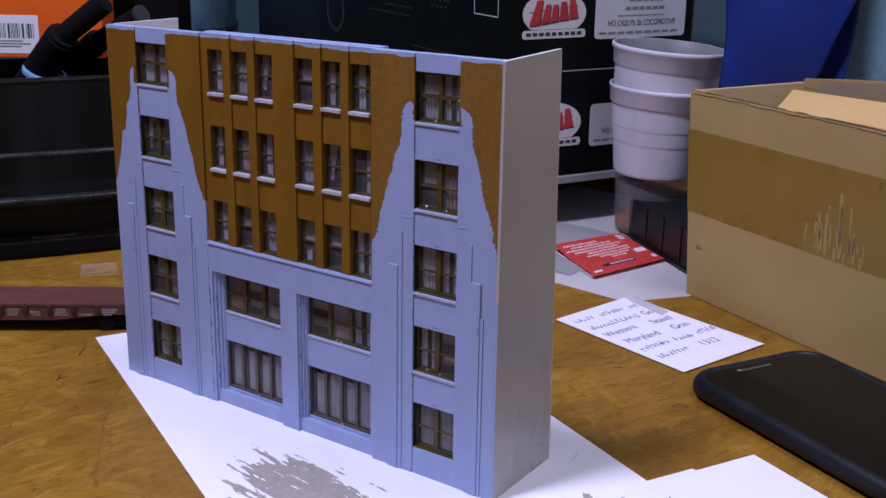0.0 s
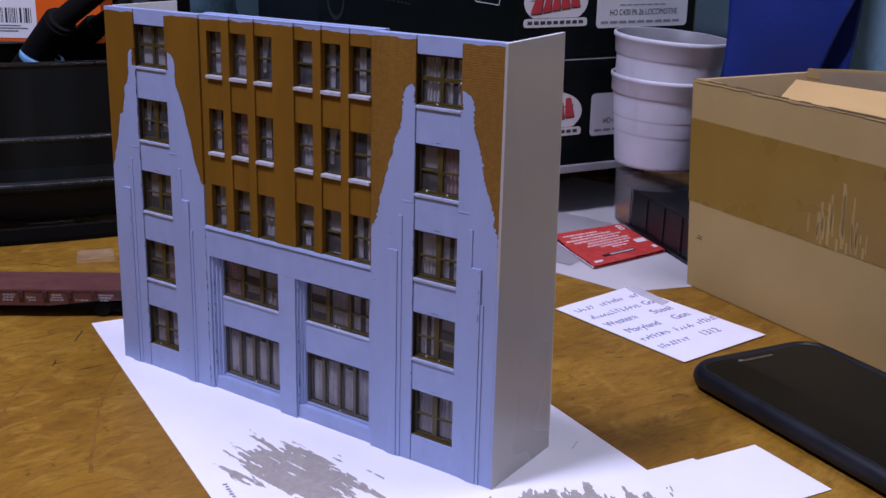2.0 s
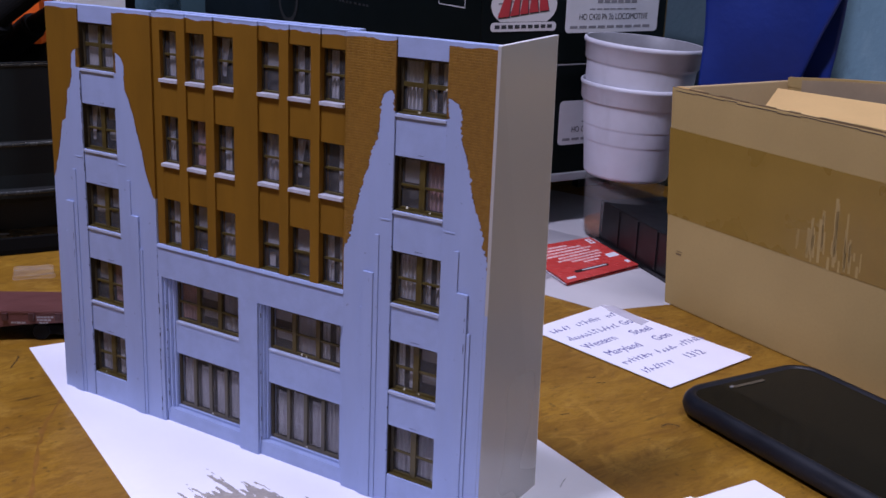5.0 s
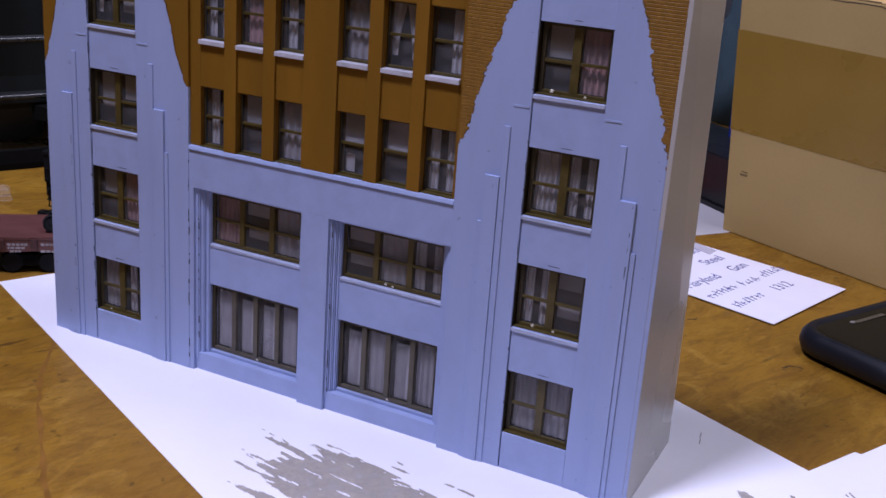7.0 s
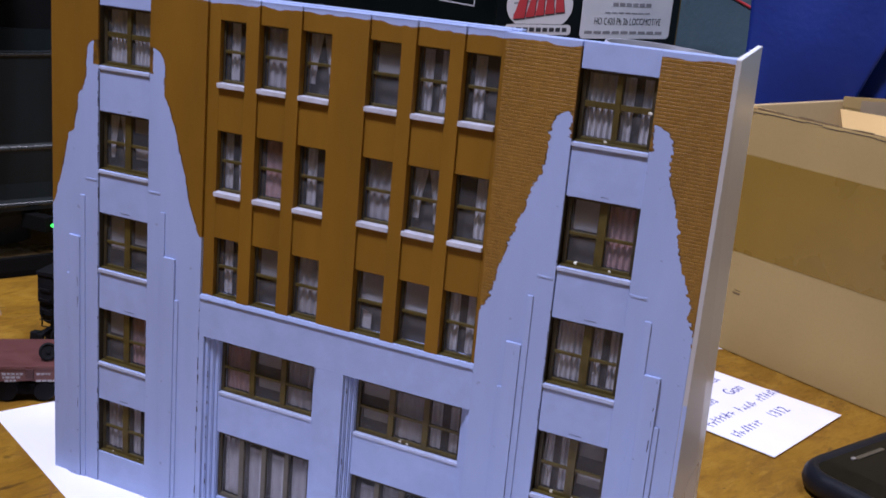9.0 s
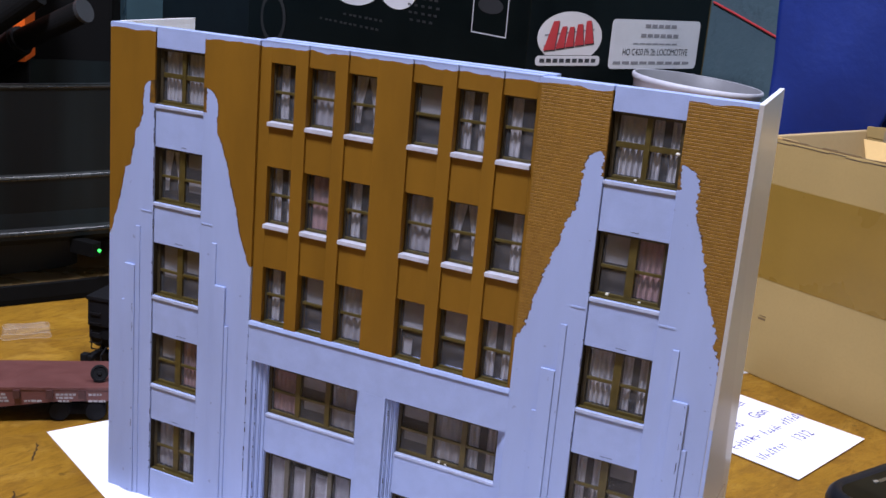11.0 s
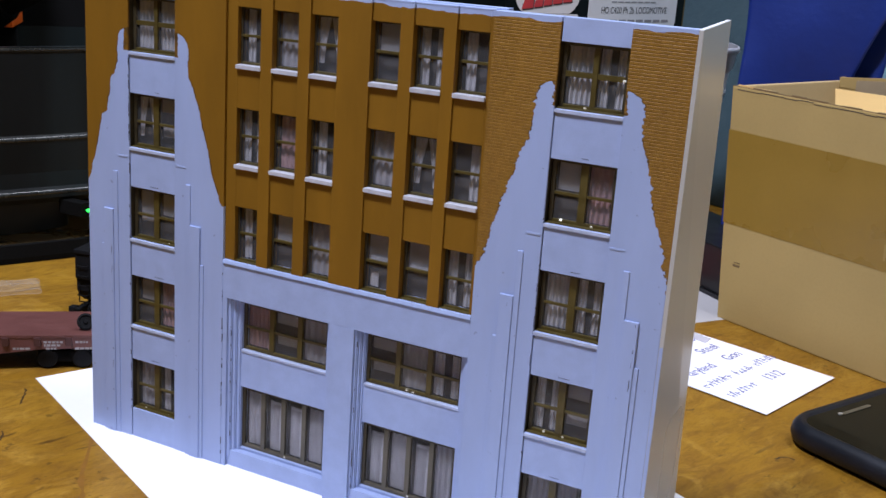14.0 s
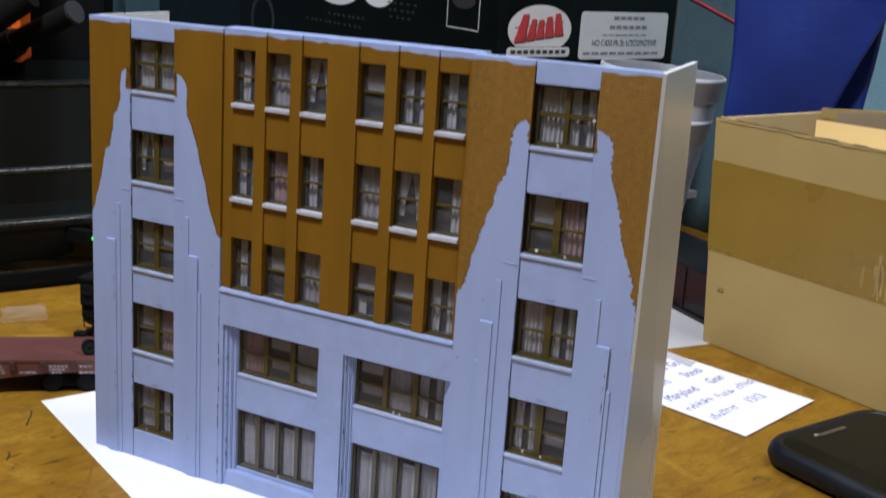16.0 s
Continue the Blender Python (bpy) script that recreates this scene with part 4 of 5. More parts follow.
# ---------------------------------------------------------------- red card, sheets and the small black box
def hang_card():
    solid("paper_sheet", sheet([(-300, 330), (-149, 317), (-84, 310), (-50, 356), (-92, 600), (-300, 610)], 0.1, 0.3), M["sheet_grey"], "greyish white sheet lying under the red card", "paper")
    bm = bmesh.new()
    n = 10
    grid = [[bm.verts.new((MM * (-298 + 150 * i / n), MM * (348 + 130 * j / n - 10 * i / n), MM * (1.0 + 2.2 * abs(noise.noise((i * 0.6, j * 0.6, 3.0)))))) for i in range(n + 1)] for j in range(n + 1)]
    for j in range(n):
        for i in range(n):
            bm.faces.new((grid[j][i], grid[j][i + 1], grid[j + 1][i + 1], grid[j + 1][i]))
    solid("plastic_bag", bm, M["bag"], "thin grey plastic bag lying flat", "bag", smooth=True)
    ob = thing("hang_card", "red blister-pack hang card with white print", "card", (-128, 341, 3.2), 73.8)
    bm = bmesh.new()
    w, d, n = 82, 80, 12

    def laid(bm):
        """Skews a flat piece to the card's cut and curls its open edge up."""
        for v in bm.verts:
            x, y = v.co.x / MM, v.co.y / MM
            lift = 3.0 * (y / d) ** 2 * (1 - x / w) + 0.4 * math.sin(y / 9) * (1 - x / w)
            v.co = MM * Vector((x + 0.33 * y, 0.945 * y, v.co.z / MM + lift))
        return bm

    top = [[bm.verts.new((MM * w * i / n, MM * d * j / n, 0.00045)) for i in range(n + 1)] for j in range(n + 1)]
    for j in range(n):
        for i in range(n):
            bm.faces.new((top[j][i], top[j][i + 1], top[j + 1][i + 1], top[j + 1][i]))
    card = part("board", laid(bm), M["red"], ob)
    thick = card.modifiers.new("thickness", "SOLIDIFY")
    thick.thickness, thick.offset = 0.0004, -1
    part("under_leaf", sheet([(1, 1), (82, 0), (106, 74), (27, 75)], -1.9, 0.4), M["red"], ob, "lower leaf of the folded card")
    part("leaf_edge", sheet([(0.6, 2), (1.6, 1.6), (27.6, 74), (26.6, 75)], -1.4, 0.3), M["card"], ob, "pale cut edge of the lower leaf")
    rng = random.Random(9)
    for k, (x, long_line) in enumerate(((40, 18), (30, 33), (18, 48), (22, 46), (10, 52), (4, 60), (12, 44), (6, 40))):
        bm = bmesh.new()
        y = 29 + 5.6 * k
        end = x + long_line
        while x < end:
            long = rng.uniform(2.0, 5.5)
            box(bm, x, x + long, y, y + 2.9, 0.50, 0.62)
            x += long + 0.9
        part("print_line", laid(bm), M["pinkish"], ob, "line of pale print")
    for name, row, label in (("big_print", (72, 78, 64, 76, 0.5, 0.66), "white printed figure"), ("sticker", (68, 80, 27, 36, 0.5, 0.7), "white price sticker"), ("small_print", (5, 14, 5, 8.6, 0.5, 0.62), "small white mark"), ("edge_print", (76, 80, 9, 15, 0.5, 0.62), "pale mark near the corner")):
        part(name, laid(boxes(row)), M["label"], ob, label)
    part("figure_hole", laid(boxes((73.6, 76.4, 66, 69, 0.68, 0.72), (73.6, 76.4, 71, 74, 0.68, 0.72))), M["red"], ob)
    part("hanger_slot", laid(sheet([(x + 38, y + 15) for x, y in rounded(38, 4.6, 2.2)], 0.5, 0.2)), M["black"], ob, "dark hanger slot")
    part("slot_fill", laid(sheet([(x + 41, y + 15) for x, y in rounded(28, 2.0, 0.9)], 0.72, 0.1)), M["sheet_grey"], ob, "pale paper showing through the slot")


hang_card()


def black_box():
    ob = thing("plastic_case", "small black ribbed plastic case", "case", (-165, 471, 0.4), -37.5)
    part("body", boxes((0, 130, 0, 62, 0, 36), bevel=1.2), M["black"], ob)
    for x in (2, 33, 64, 95, 126):
        part("rib", boxes((x, x + 2.2, -1.0, 0.1, 4, 34.5), bevel=0.3), M["black"], ob)
    part("foot_rim", boxes((-1, 131, -2.2, 0.1, 0, 3.4), bevel=0.5), M["black"], ob)


black_box()


def cups():
    jar = thing("glass_jar", "clear jar with amber dregs holding the stacked cups", "jar", (-158, 501, 0.4))
    bm = lathe([(29, 0), (32, 2), (33, 8), (33.6, 46), (33.6, 52), (34.2, 52), (34.2, 46), (33.6, 8), (32.4, 1.6), (29, -0.3)], 40, False)
    glass = part("jar_wall", bm, M["jar"], jar, "", True)
    glass.visible_shadow = False
    part("dregs", lathe([(28, 1), (31.5, 3), (32, 12), (20, 13.5)], 40), M["amber"], jar, "amber residue", True)
    outer = [(20, 0.6), (33.4, 0), (35.0, 1.2), (35.5, 2.6), (35.7, 4.4), (38.6, 30.4), (38.75, 31.6), (39.1, 32.3), (39.3, 33.4), (40.35, 44.6), (40.45, 45.6), (40.8, 46.3), (40.95, 47.4), (42.2, 61), (42.4, 63), (42.9, 65.5), (43.8, 67)]
    outer_rim = [(44.0, 67), (44.8, 68), (45.6, 80), (46.4, 80.8), (46.7, 82.4), (46.4, 84), (45.6, 84.6), (44.4, 83.6), (43.4, 68)]
    inner = [(20, 31), (33, 30.4), (35, 33), (44.4, 83), (44.6, 84.6), (45.1, 97), (45.2, 99), (45.4, 100.6), (46.0, 101.4)]
    inner_rim = [(46.0, 101.4), (46.9, 102.6), (48.2, 115.6), (49.4, 116.6), (49.9, 118.6), (49.4, 120.4), (48.6, 120.9), (48.0, 120.8)]
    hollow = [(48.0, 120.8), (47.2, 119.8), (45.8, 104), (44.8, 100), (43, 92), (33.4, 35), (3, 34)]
    stand = pose(-0.1550, 0.4930, 0.0565, 0, 0, 35.6)
    for lean, body, rim, label in ((2.6, outer, outer_rim, "white plastic cup, the outer of a stack of two"), (3.6, inner, inner_rim, "white plastic cup nested in another")):
        ob = thing("plastic_cup", label, "cup", group="stacked cups")
        ob.matrix_world = stand @ pose(0, 0, 0, 1.0, lean, 0) @ Matrix.Diagonal((1, 1, 0.93, 1))
        part("cup_body", lathe(body, 72, False), M["cup"], ob, "", True)
        part("cup_rim", lathe(rim, 72, False), M["cup"], ob, "", True)
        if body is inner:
            # the dimness inside the cup is put into this grey
            part("cup_inside", lathe(hollow, 72, False), M["cup_shade"], ob, "inside of the cup, coloured grey for its shade", True)


cups()


# ---------------------------------------------------------------- boxes on the riser
def locomotive_box(z, label):
    """A black printed carton: its end with an oval badge and a label, its long side with small print."""
    ob = thing("locomotive_box", label, "box", (-254.8, 410.2, z), math.degrees(GRID), "stacked boxes")
    part("carton", boxes((-430, 0, 0, 197, 0, 96.4), bevel=0.9), M["gloss_black"], ob)
    part("lid_seam", boxes((-1.5, 0.35, 1, 196, 94.2, 95.2)), M["edge_grey"], ob)
    part("corner_wear", boxes((-0.4, 0.3, 196.2, 197.3, 0.5, 96)), M["frame"], ob, "olive worn edge")
    face = pose(0.0003, 0, 0, 90, 0, 90)  # x along the end, y up
    side = pose(0, -0.0003, 0, 90, 0, 0)

    def flat(name, outline, lift, material, label="", parent=ob, at=face):
        piece_ob = part(name, sheet(outline, lift, 0.15), material, parent, label)
        piece_ob.matrix_local = at
        return piece_ob

    oval = [(42 + 33 * math.cos(a), 48.5 + 19 * math.sin(a)) for a in (2 * math.pi * k / 48 for k in range(48))]
    flat("badge", [p for p in oval if p[1] > 33.5], 0.0, M["sheet_grey"], "white oval badge with a red emblem")
    flat("badge_strip", [(x + 42, y + 31) for x, y in rounded(66, 7.4, 3)], 0.2, M["sheet_grey"])
    # the emblem: a leaning red shape on two grey rails
    for y in (43, 51):
        flat("emblem_rail", [(16, y - 2), (66, y + 3), (66, y + 4.2), (16, y - 0.8)], 0.2, M["grey_ink"])
    # five leaning red shapes over a dark edge, the outer ones taller
    for k, (a, w, h) in enumerate(((15.5, 11, 22), (27.5, 8.5, 17), (37, 8.5, 15.5), (46.5, 9.5, 16.5), (57, 9.5, 18))):
        y, lean = 38.5 + 1.25 * k, 4.6 - 1.9 * k
        block = [(a, y), (a + w, y + 0.8), (a + 0.82 * w + lean, y + h), (a + 0.30 * w + lean, y + h - 0.6)]
        flat("emblem_edge", [(x + 1.0, z - 1.0) for x, z in block], 0.25, M["print"])
        flat("emblem", block, 0.45, M["logo_red"], "plain red shape")
    for k in range(9):
        flat("strip_print", [(13 + 6.6 * k, 29.6), (17.8 + 6.6 * k, 29.6), (17.8 + 6.6 * k, 32.6), (13 + 6.6 * k, 32.6)], 0.4, M["print"])
    flat("label_sheet", [(x + 136, y + 44) for x, y in rounded(102, 38.5, 4)], 0.0, M["box_label"], "white printed label")
    flat("side_ring", [(-378 + 25 * math.cos(a), 22 + 25 * math.sin(a)) for a in (2 * math.pi * k / 40 for k in range(40))], 0.0, M["faint"], at=side)
    flat("side_ring", [(-378 + 20 * math.cos(a), 22 + 20 * math.sin(a)) for a in (2 * math.pi * k / 40 for k in range(40))], 0.1, M["gloss_black"], at=side)
    # two white ovals high on the long side
    flat("side_mark", [(-236 + 44 * math.cos(a), 68 + 20 * math.sin(a)) for a in (2 * math.pi * k / 40 for k in range(40))], 0.0, M["label"], "white oval shape", at=side)
    flat("side_mark", [(-168 + 28 * math.cos(a), 68 + 17 * math.sin(a)) for a in (2 * math.pi * k / 40 for k in range(40))], 0.0, M["label"], "white oval shape", at=side)
    for y, a, b in ((57, 122, 158), (49.5, 118, 156), (44.0, 110, 160)):
        x = a
        while x < b:
            flat("label_print", [(x, y), (x + 6, y), (x + 6, y + (2.8 if y > 45 else 1.0)), (x, y + (2.8 if y > 45 else 1.0))], 0.2, M["grey_ink"])
            x += 7.5
    for k in range(9):
        flat("label_print", [(90 + 10 * k, 28.4), (98 + 10 * k, 28.4), (98 + 10 * k, 30.6), (90 + 10 * k, 30.6)], 0.2, M["grey_ink"])
    lettering("label_text", "HO C420 Ph 2b LOCOMOTIVE", 7.5, M["print"], ob, face @ pose(0.099, 0.0355, 0.0003), "", 76)
    for a, b, y in ((-150, -108, 62), (-152, -106, 56), (-150, -112, 50), (-148, -118, 44), (-290, -190, 30), (-250, -190, 38)):
        x = a
        while x < b:
            flat("side_print", [(x, y), (x + 4.5, y), (x + 4.5, y + 1.9), (x, y + 1.9)], 0, M["faint"], at=side)
            x += 6.5 + (x * 7.3) % 4
    for a, b, y0, y1 in ((-66, -24, 44, 44.9), (-66, -24, 86, 86.9), (-66, -65.1, 44, 86), (-24.9, -24, 44, 86)):
        flat("frame_line", [(a, y0), (b, y0), (b, y1), (a, y1)], 0, M["box_label"], at=side)
    flat("side_badge", [(-45 + 15 * math.cos(a), 66 + 6 * math.sin(a)) for a in (2 * math.pi * k / 24 for k in range(24))], 0.12, M["faint"], at=side)
    rng = random.Random(12)
    x = -190.0
    while x < -8:
        w = rng.uniform(2, 9)
        flat("side_line", [(x, 2.2), (x + w, 2.2), (x + w, 3.8), (x, 3.8)], 0, M["faint"], at=side)
        x += w + rng.uniform(1, 3)


def riser():
    ob = thing("riser_shelf", "low grey riser shelf under the stacked boxes", "shelf", (-254.8, 410.2, 0), math.degrees(GRID))
    part("board", boxes((-480, 3, -4, 250, 41, 48), bevel=1), M["edge_grey"], ob)
    for x in (-470, -300):
        part("support", boxes((x, x + 10, 10, 240, 0.2, 41)), M["black"], ob)
    part("support", boxes((-120, -110, 200, 240, 0.2, 41)), M["black"], ob)


riser()
locomotive_box(48.2, "black locomotive carton at the bottom of a stack")
locomotive_box(144.8, "black locomotive carton with white badge and label")


# ---------------------------------------------------------------- behind: blue tarp
# added panel: wall paint darkened for the shaded stretch beside the stack
def shaded_wall_panel():
    ob = thing("shaded_wall_panel", "added scuffed blue panel, darkened as the shaded wall behind the boxes", "board", (0, 0, 0), math.degrees(GRID))
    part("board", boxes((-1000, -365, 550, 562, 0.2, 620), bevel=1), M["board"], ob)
    part("foot", boxes((-900, -860, 562, 640, 0.2, 40), (-480, -440, 562, 640, 0.2, 40), bevel=1), M["black"], ob)


shaded_wall_panel()


def far_stack():
    """What stands beyond the stacked boxes: a black case and a drum wrapped in teal film."""
    ob = thing("storage_case", "tall navy-black storage case beside the stacked boxes", "case", (0, 0, 0.2), math.degrees(GRID))
    part("body", boxes((-1070, -842, 270, 470, 0, 330), bevel=3), M["navy"], ob)
    part("lid", boxes((-1071, -841, 268.5, 471, 268, 274), bevel=1), M["navy"], ob)
    part("latch", boxes((-900, -868, 266, 270.2, 246, 266), bevel=1.2), M["edge_grey"], ob, "dull grey latch")
    drum = thing("film_drum", "big drum wrapped in shiny dark teal film", "drum", (-1120, 706, 0.2), 0)
    bm = lathe([(150, 0), (156, 4), (158, 40), (157, 180), (158, 300), (152, 312), (20, 314)], 64)
    for v in bm.verts:
        v.co += 0.004 * Vector((v.co.x, v.co.y, 0)).normalized() * noise.noise(v.co * 14)
    part("wrapped_body", bm, M["sheen"], drum, "", True)
    part("strap", lathe([(158.5, 96), (160.5, 97), (160.5, 107), (158.5, 108)], 64, False), M["black"], drum, "black strap", True)


far_stack()


def blue_bag():
    """A tall sack of stiff blue plastic with its corner folded back."""
    ob = thing("blue_sack", "tall bright blue plastic sack standing behind the box", "sack", (-57, 357, 0.2), math.degrees(GRID))
    nz, nx = 40, 30

    def panel(name, right, y0, bulge, edge, curl, seed):
        bm = bmesh.new()
        grid = []
        for j in range(nz + 1):
            h = j / nz
            z = 290 * h
            left, r = edge - 6 * h, right(z)
            row = []
            for i in range(nx + 1):
                s = i / nx
                y = y0 - curl * (1 - s) ** 2 - bulge * math.sin(math.pi * s) ** 0.7 * (0.7 + 0.5 * h) + 5 * noise.noise((s * 3, h * 4, seed))
                row.append(bm.verts.new((MM * (left + (r - left) * s), MM * y, MM * z)))
            grid.append(row)
        for j in range(nz):
            for i in range(nx):
                bm.faces.new((grid[j][i], grid[j][i + 1], grid[j + 1][i + 1], grid[j + 1][i]))
        sheet_ob = part(name, bm, M["blue"], ob, "", True)
        thick = sheet_ob.modifiers.new("thickness", "SOLIDIFY")
        thick.thickness, thick.offset = 0.0015, 1

    panel("front_sheet", lambda z: -6 + 0.44 * max(-30.0, z - 160), 124, 4, -74, 38, 1.0)
    panel("back_sheet", lambda z: 5 + 0.1 * max(-60.0, z - 160) + 0.25 * max(0.0, z - 228), 139, 2, -84, 6, 4.0)


blue_bag()


solid("red_cord", rod(rod(bmesh.new(), (-480, 548.7, 220), (-450, 548.7, 211), 1.1), (-450, 548.7, 211), (-380, 548.7, 189), 1.1), M["logo_red"], "thin red cord pinned across the shaded blue wall", "cord", (0, 0, 0), math.degrees(GRID))


# ---------------------------------------------------------------- the far corner: tub, tools, orange box
def tub():
    """An oval tub on a shallow tray, its long way along the bench edge."""
    ob = thing("tool_tub", "oval black plastic tub standing on a tray", "tub", (-548, 166, 0.3), 150)

    def oval(profile, cap=True, rear=0.38):
        bm = lathe(profile, 96, cap)
        for v in bm.verts:
            v.co.x *= rear if v.co.x > 0 else 0.25
        return bm

    tray = part("tray", oval([(196, 8), (232, 9), (236, 13), (240, 12), (240, 3), (236, 0), (100, 0)], rear=0.25), M["tray"], ob, "glossy dark tray", True)
    part("tray_rim", oval([(233, 9.2), (236, 14), (240.5, 13), (241, 4), (238, 0.2)], False, 0.25), M["void"], tray, "black rim")
    part("foot", oval([(70, 8.5), (70, 38)]), M["black"], ob)
    part("body", oval([(150, 38), (192, 38), (218, 43), (219, 47.5), (206, 50), (200, 60), (203, 80), (205, 83.5), (199, 86), (200, 141), (203, 142), (203.5, 145), (196, 145.5), (194, 122), (20, 121)]), M["tub"], ob)
    # ridges coloured paler than the tub to carry their highlights
    for r, z in ((202.0, 143.4), (203.5, 83), (217.5, 46.5)):
        part("ridge", oval([(r - 2, z - 1.4), (r + 1.6, z - 0.8), (r + 2.0, z + 0.4), (r + 0.6, z + 1.5), (r - 2.5, z + 2.0)], False), M["ridge"], ob, "shiny ridge, toned paler for its highlight", True)
    for x, y in ((-30, 36), (-31, 22)):
        part("tray_mark", boxes((x, x + 1.0, y - 22, y, 8.8, 9.6)), M["edge_grey"], ob, "pale scratch")
    part("status_light", lathe([(1.0, 0), (1.2, 0.7), (0.7, 1.4)], 16), M["led"], ob, "small green indicator light").matrix_world = pose(-0.457, 0.190, 0.036, 0, 90, -40)
    part("light_bracket", boxes((-480, -459, 186, 194, 31, 41), bevel=0.6), M["void"], ob, "dark bracket with the light").matrix_world = pose(0, 0, 0)


tub()


def tool(name, label, rows):
    ob = thing(name, label, "tool")
    for part_name, a, b, r, m in rows:
        part(part_name, rod(bmesh.new(), a, b, r, 24), m, ob, "", False)


tool("brush_handle", "thick black foam tool handle leaning in the tub", [("grip", (-597.3, 167.6, 124.5), (-542.3, 167.6, 171.8), 13.8, M["foam"]), ("collar", (-545.5, 167.6, 169.1), (-540.2, 168.1, 173.9), 12.2, M["iron"]), ("shaft", (-542.3, 168.1, 172.3), (-506.2, 184.5, 201.5), 9.1, M["foam"])])
tool("brush_handle", "second black tool handle with a grey end cap", [("grip", (-604.6, 194.5, 124.5), (-534.9, 196.2, 166.5), 10.4, M["foam"]), ("collar", (-537.0, 196.2, 165.4), (-532.7, 196.4, 168.0), 9.5, M["iron"]), ("shaft", (-534.9, 196.4, 166.5), (-482.9, 200.7, 191.4), 7.7, M["foam"]), ("end_cap", (-482.9, 200.7, 191.4), (-480.4, 200.9, 192.5), 8.1, M["faint"])])
ring = solid("tape_roll", lathe([(15.3, -2.6), (17.9, -2.6), (18.4, -1.8), (18.4, 1.8), (17.9, 2.6), (15.3, 2.6)], 40, False), M["cyan"], "pale cyan ring of tape round a tool handle", "tape", smooth=True)
ring.matrix_world = Matrix.Translation((-0.5730, 0.1690, 0.1390)) @ Vector((24, 4, 60)).to_track_quat("Z", "Y").to_matrix().to_4x4()


def orange_box():
    solid("packing_foam", boxes((-45, -2, 24, 34, 122.4, 149.6), bevel=1.5), M["foam"], "dark packing block in the tub under the orange carton", "packing", (-546.5, 212.1, 0), 37)
    ob = thing("orange_box", "small orange carton with a white barcode label", "box", (-546.5, 212.1, 149.8), 37)
    part("carton", boxes((-130, 0, 0, 40, 0, 100), bevel=0.8), M["orange"], ob)
    part("lid_seam", boxes((-130, 0, -0.15, 0.05, 78, 78.6)), M["logo_red"], ob)
    part("label_sheet", boxes((-122, -55, -0.4, 0.05, 3.5, 36), bevel=0.1), M["label"], ob, "white barcode label")
    rng = random.Random(5)
    x = -119.0
    bm = bmesh.new()
    while x < -59:
        w = rng.choice((0.5, 0.9, 1.7))
        box(bm, x, x + w, -0.6, -0.38, 16.5, 29)
        x += w + rng.choice((0.7, 1.1, 2.0))
    part("barcode", bm, M["print"], ob, "black barcode bars")
    for z in (13.5, 11.2, 8.9):
        part("label_print", boxes((-119, rng.uniform(-74, -62), -0.6, -0.38, z, z + 1.1)), M["grey_ink"], ob)
    case = thing("tool_case", "tall black tool case behind the tub", "case", (-549, 300, 0.2), 37)
    part("body", boxes((-110, 0, 0, 60, 0, 320), bevel=3), M["void"], case)
    part("lid", boxes((-111, 1, -2, 61, 250, 256), bevel=1), M["black"], case)


orange_box()


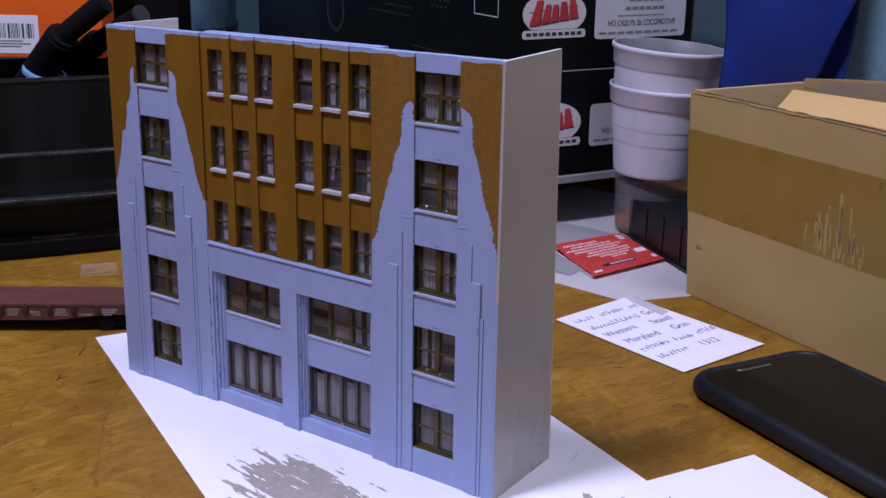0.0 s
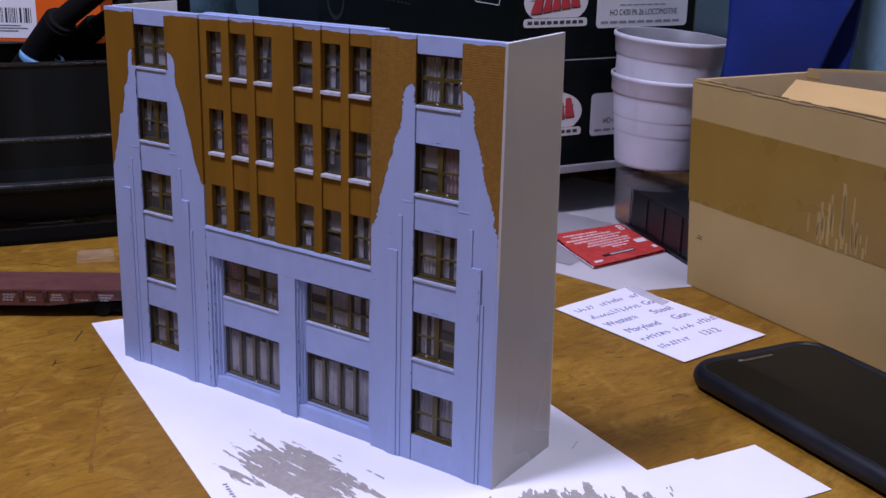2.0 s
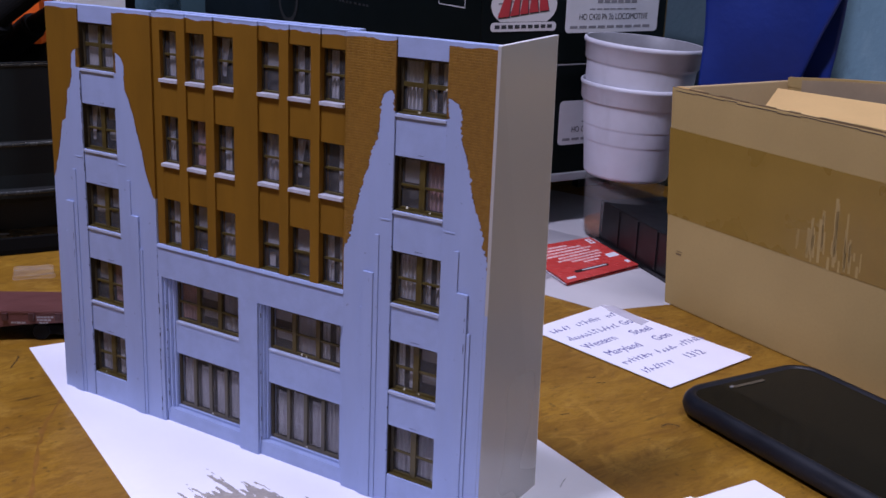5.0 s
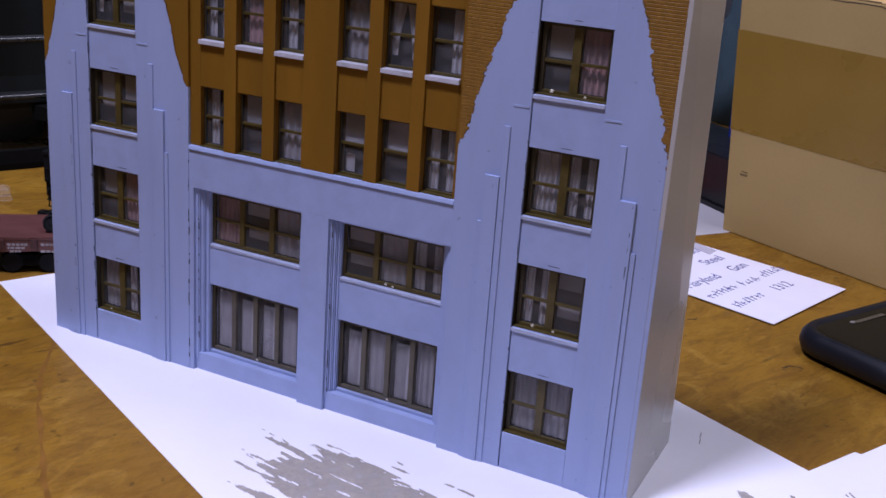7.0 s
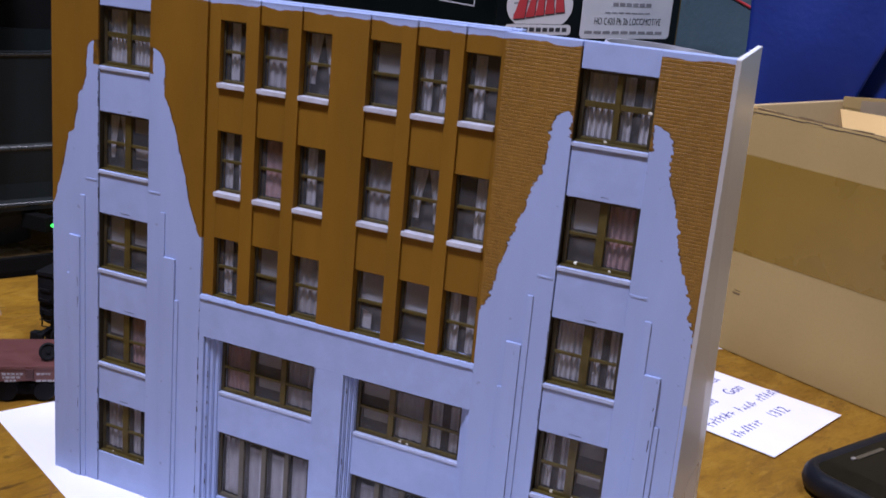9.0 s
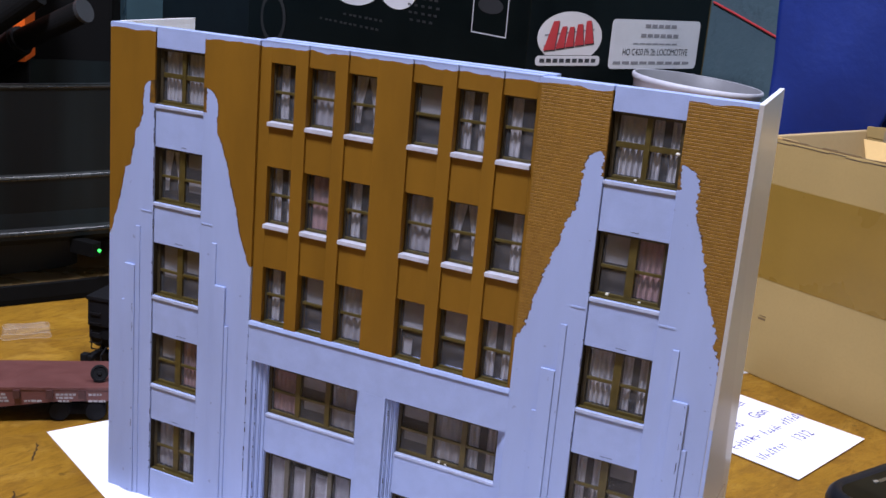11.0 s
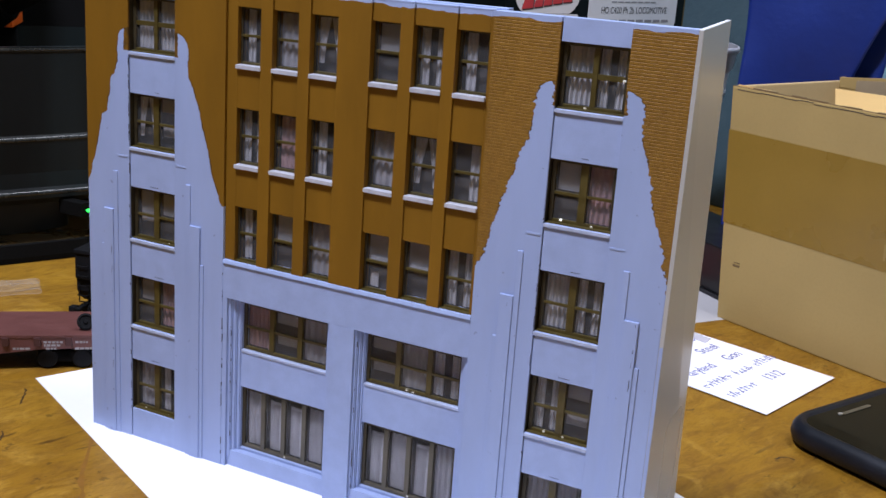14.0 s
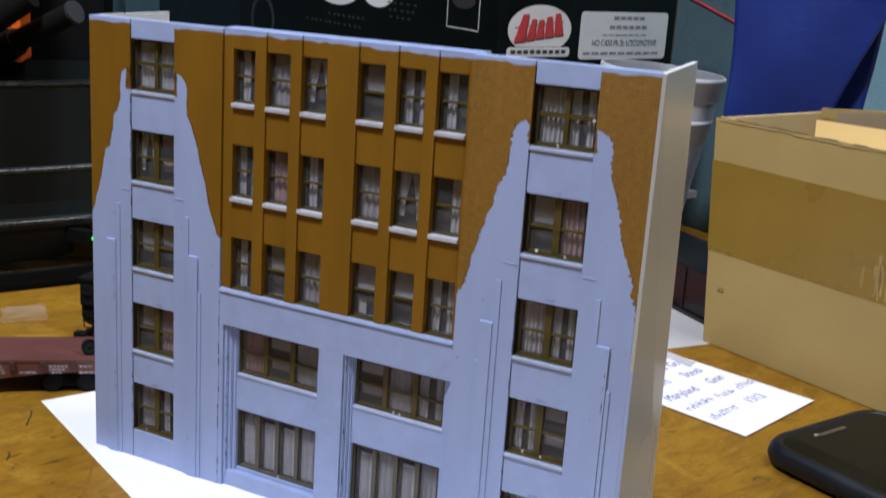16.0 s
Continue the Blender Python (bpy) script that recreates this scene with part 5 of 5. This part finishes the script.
# ---------------------------------------------------------------- model cars
def flat_car():
    """A model flat car: plank deck, deep fish-bellied side sills with stake pockets, two trucks."""
    ob = thing("model_flat_car", "maroon model railway flat car with white lettering", "model railcar", (-309, 53, 0.3), 38.1)
    part("deck", boxes((-190, 0, -0.2, 37, 18.4, 20.2), bevel=0.3), M["maroon"], ob)
    for y0 in (0.2, 35.2):
        bm = bmesh.new()
        line = [(-189, 18.4), (-1, 18.4), (-1, 12.6), (-34, 12.2), (-66, 8.6), (-124, 8.6), (-156, 12.2), (-189, 12.6)]
        ends = [[bm.verts.new(Vector((x, y, z)) * MM) for x, z in line] for y in (y0, y0 + 1.4)]
        bm.faces.new(ends[0]), bm.faces.new(ends[1][::-1])
        for k in range(len(line)):
            j = (k + 1) % len(line)
            bm.faces.new((ends[0][k], ends[1][k], ends[1][j], ends[0][j]))
        part("side_sill", bm, M["maroon"], ob)
    for x in range(-183, -6, 16):
        part("stake_pocket", boxes((x, x + 3.4, -1.3, 0.3, 14.2, 18.9), bevel=0.25), M["maroon_dark"], ob)
    part("underframe", boxes((-180, -8, 12, 25, 7, 18), (-120, -60, 8, 29, 5, 9)), M["iron"], ob)
    rng = random.Random(3)
    for x in range(-183, -6, 16):
        bm = bmesh.new()
        for z in (11.9, 13.7, 15.5):
            if rng.random() < 0.75:
                a = x + rng.uniform(4.4, 6.5)
                while a < x + rng.uniform(10.5, 14):
                    w = rng.uniform(0.8, 2.4)
                    box(bm, a, a + w, 0.02, 0.22, z, z + 1.1)
                    a += w + 0.5
        if bm.verts:
            part("lettering", bm, M["lettering"], ob, "tiny white lettering, unreadable")
        else:
            bm.free()
    for x in (-165, -24):
        t = part("truck", boxes((x - 14, x + 14, 5, 6.6, 3, 9), (x - 14, x + 14, 30, 31.6, 3, 9), (x - 3, x + 3, 5, 31, 5, 9)), M["iron"], ob)
        for dx in (-9, 9):
            for y in (3, 28):
                w = part("wheel", lathe([(4.8, 0), (5.4, 0.6), (5.4, 1.0), (4.8, 2.4), (1, 2.6)], 24), M["iron"], t)
                w.matrix_local = pose((x + dx) * MM, y * MM, 5.4 * MM, -90)
    part("coupler", boxes((0, 7, 16, 21, 8, 11.5), (5, 9, 15, 23, 8.5, 11), bevel=0.4), M["iron"], ob)
    part("brake_wheel", lathe([(3.6, 0), (4.5, 0.5), (4.5, 1.2), (3.6, 1.5), (3.2, 0.8), (1.2, 0.7), (1.0, 1.6)], 24), M["iron"], ob).matrix_local = pose(-0.0135, 0.0085, 0.0246, 68, 0, 8)
    part("brake_shaft", rod(bmesh.new(), (-13.5, 9.2, 20), (-13.5, 9.2, 25), 0.6, 8), M["iron"], ob)


flat_car()


def hopper():
    ob = thing("model_hopper", "black model freight car standing end-on", "model railcar", (-377.5, 99, 0.3), 12)
    bm = bmesh.new()
    line = [(-2, 44), (-2, 27), (-0.6, 26), (-0.6, 19), (3.2, 14), (7, 11), (26, 11), (30, 19), (30, 44)]
    ends = [[bm.verts.new(Vector((x, y, z)) * MM) for y, z in line] for x in (0, 120)]
    bm.faces.new(ends[0]), bm.faces.new(ends[1][::-1])
    for k in range(len(line)):
        m = (k + 1) % len(line)
        bm.faces.new((ends[0][m], ends[0][k], ends[1][k], ends[1][m]))
    part("body", bm, M["iron"], ob)
    part("top_sill", boxes((-0.6, 120.6, -2.9, 30.9, 42.4, 44.6), bevel=0.3), M["iron"], ob)
    for z in (16, 22, 28, 34):
        part("ladder_rung", rod(bmesh.new(), (-0.8, 2, z), (-0.8, 9, z), 0.4, 8), M["iron"], ob)
        part("grab_iron", rod(rod(rod(bmesh.new(), (2, -1, z + 1), (2, -3.3, z + 1), 0.35, 8), (2, -3.3, z + 1), (8, -3.3, z + 1), 0.35, 8), (8, -3.3, z + 1), (8, -1, z + 1), 0.35, 8), M["iron"], ob)
    part("stirrup", rod(rod(rod(bmesh.new(), (2, -0.6, 20), (2, -1.6, 12.6), 0.4, 8), (2, -1.6, 12.6), (8, -1.6, 12.6), 0.4, 8), (8, -1.6, 12.6), (8, -0.6, 20), 0.4, 8), M["iron"], ob)
    coupler = part("coupler", boxes((3, 6.5, -7, 8, 8.4, 11), (0.8, 5, -11.4, -6.6, 7.4, 12.2), bevel=0.5), M["iron"], ob)
    part("knuckle", boxes((5.2, 8.4, -11.8, -8.6, 7.6, 12), bevel=0.8), M["iron"], coupler)
    part("air_hose", rod(rod(bmesh.new(), (9.5, 2, 13), (10, -4.5, 10.5), 0.7, 8), (10, -4.5, 10.5), (10.4, -6, 5.5), 0.6, 8), M["iron"], ob)
    for x in (14, 105):
        t = part("truck", boxes((x - 13, x + 13, 3, 4.6, 3, 9), (x - 13, x + 13, 23, 24.6, 3, 9), (x - 3, x + 3, 3, 24, 5, 11)), M["iron"], ob)
        for dx in (-8, 8):
            for y in (5, 20):
                w = part("wheel", lathe([(4.8, 0), (5.4, 0.6), (5.4, 1.0), (4.8, 2.4), (1, 2.6)], 24), M["iron"], t)
                w.matrix_local = pose((x + dx) * MM, y * MM, 5.4 * MM, -90)


hopper()


def blister():
    """A pinched, clear vacuum-formed bubble."""
    bm = bmesh.new()
    rings = []
    for z, inset in ((0, 0), (5.0, 0.5), (7.0, 1.5), (8.2, 3.2)):
        ring = []
        for k in range(48):
            a = 2 * math.pi * k / 48
            x, y = (14.5 - inset) * math.cos(a), 0.0
            bulb = 3.6 + 4.4 * abs(math.cos(a)) ** 2
            y = (bulb - inset * 0.6) * math.copysign(abs(math.sin(a)) ** 0.5, math.sin(a))
            ring.append(bm.verts.new((x * MM, y * MM, z * MM)))
        rings.append(ring)
    for p, q in zip(rings, rings[1:]):
        for k in range(48):
            bm.faces.new((p[k], p[(k + 1) % 48], q[(k + 1) % 48], q[k]))
    bm.faces.new(rings[-1])
    ob = thing("clear_blister", "small clear plastic blister on the bench", "packaging", (-441, 111, 0.4), 52)
    part("bubble", bm, M["blister"], ob, "", True).visible_shadow = False
    bm = bmesh.new()
    for reach, z in ((1.0, 0.3), (0.93, 7.2)):
        loop = []
        for k in range(49):
            a = 2 * math.pi * k / 48
            loop.append(Vector((14.5 * reach * math.cos(a), reach * (3.6 + 4.4 * math.cos(a) ** 2) * math.copysign(abs(math.sin(a)) ** 0.5, math.sin(a)), z)))
        for p, q in zip(loop, loop[1:]):
            if (q - p).length > 0.01:
                rod(bm, p, q, 0.22, 6)
    part("moulded_edge", bm, M["blister_edge"], ob, "", True).visible_shadow = False


blister()
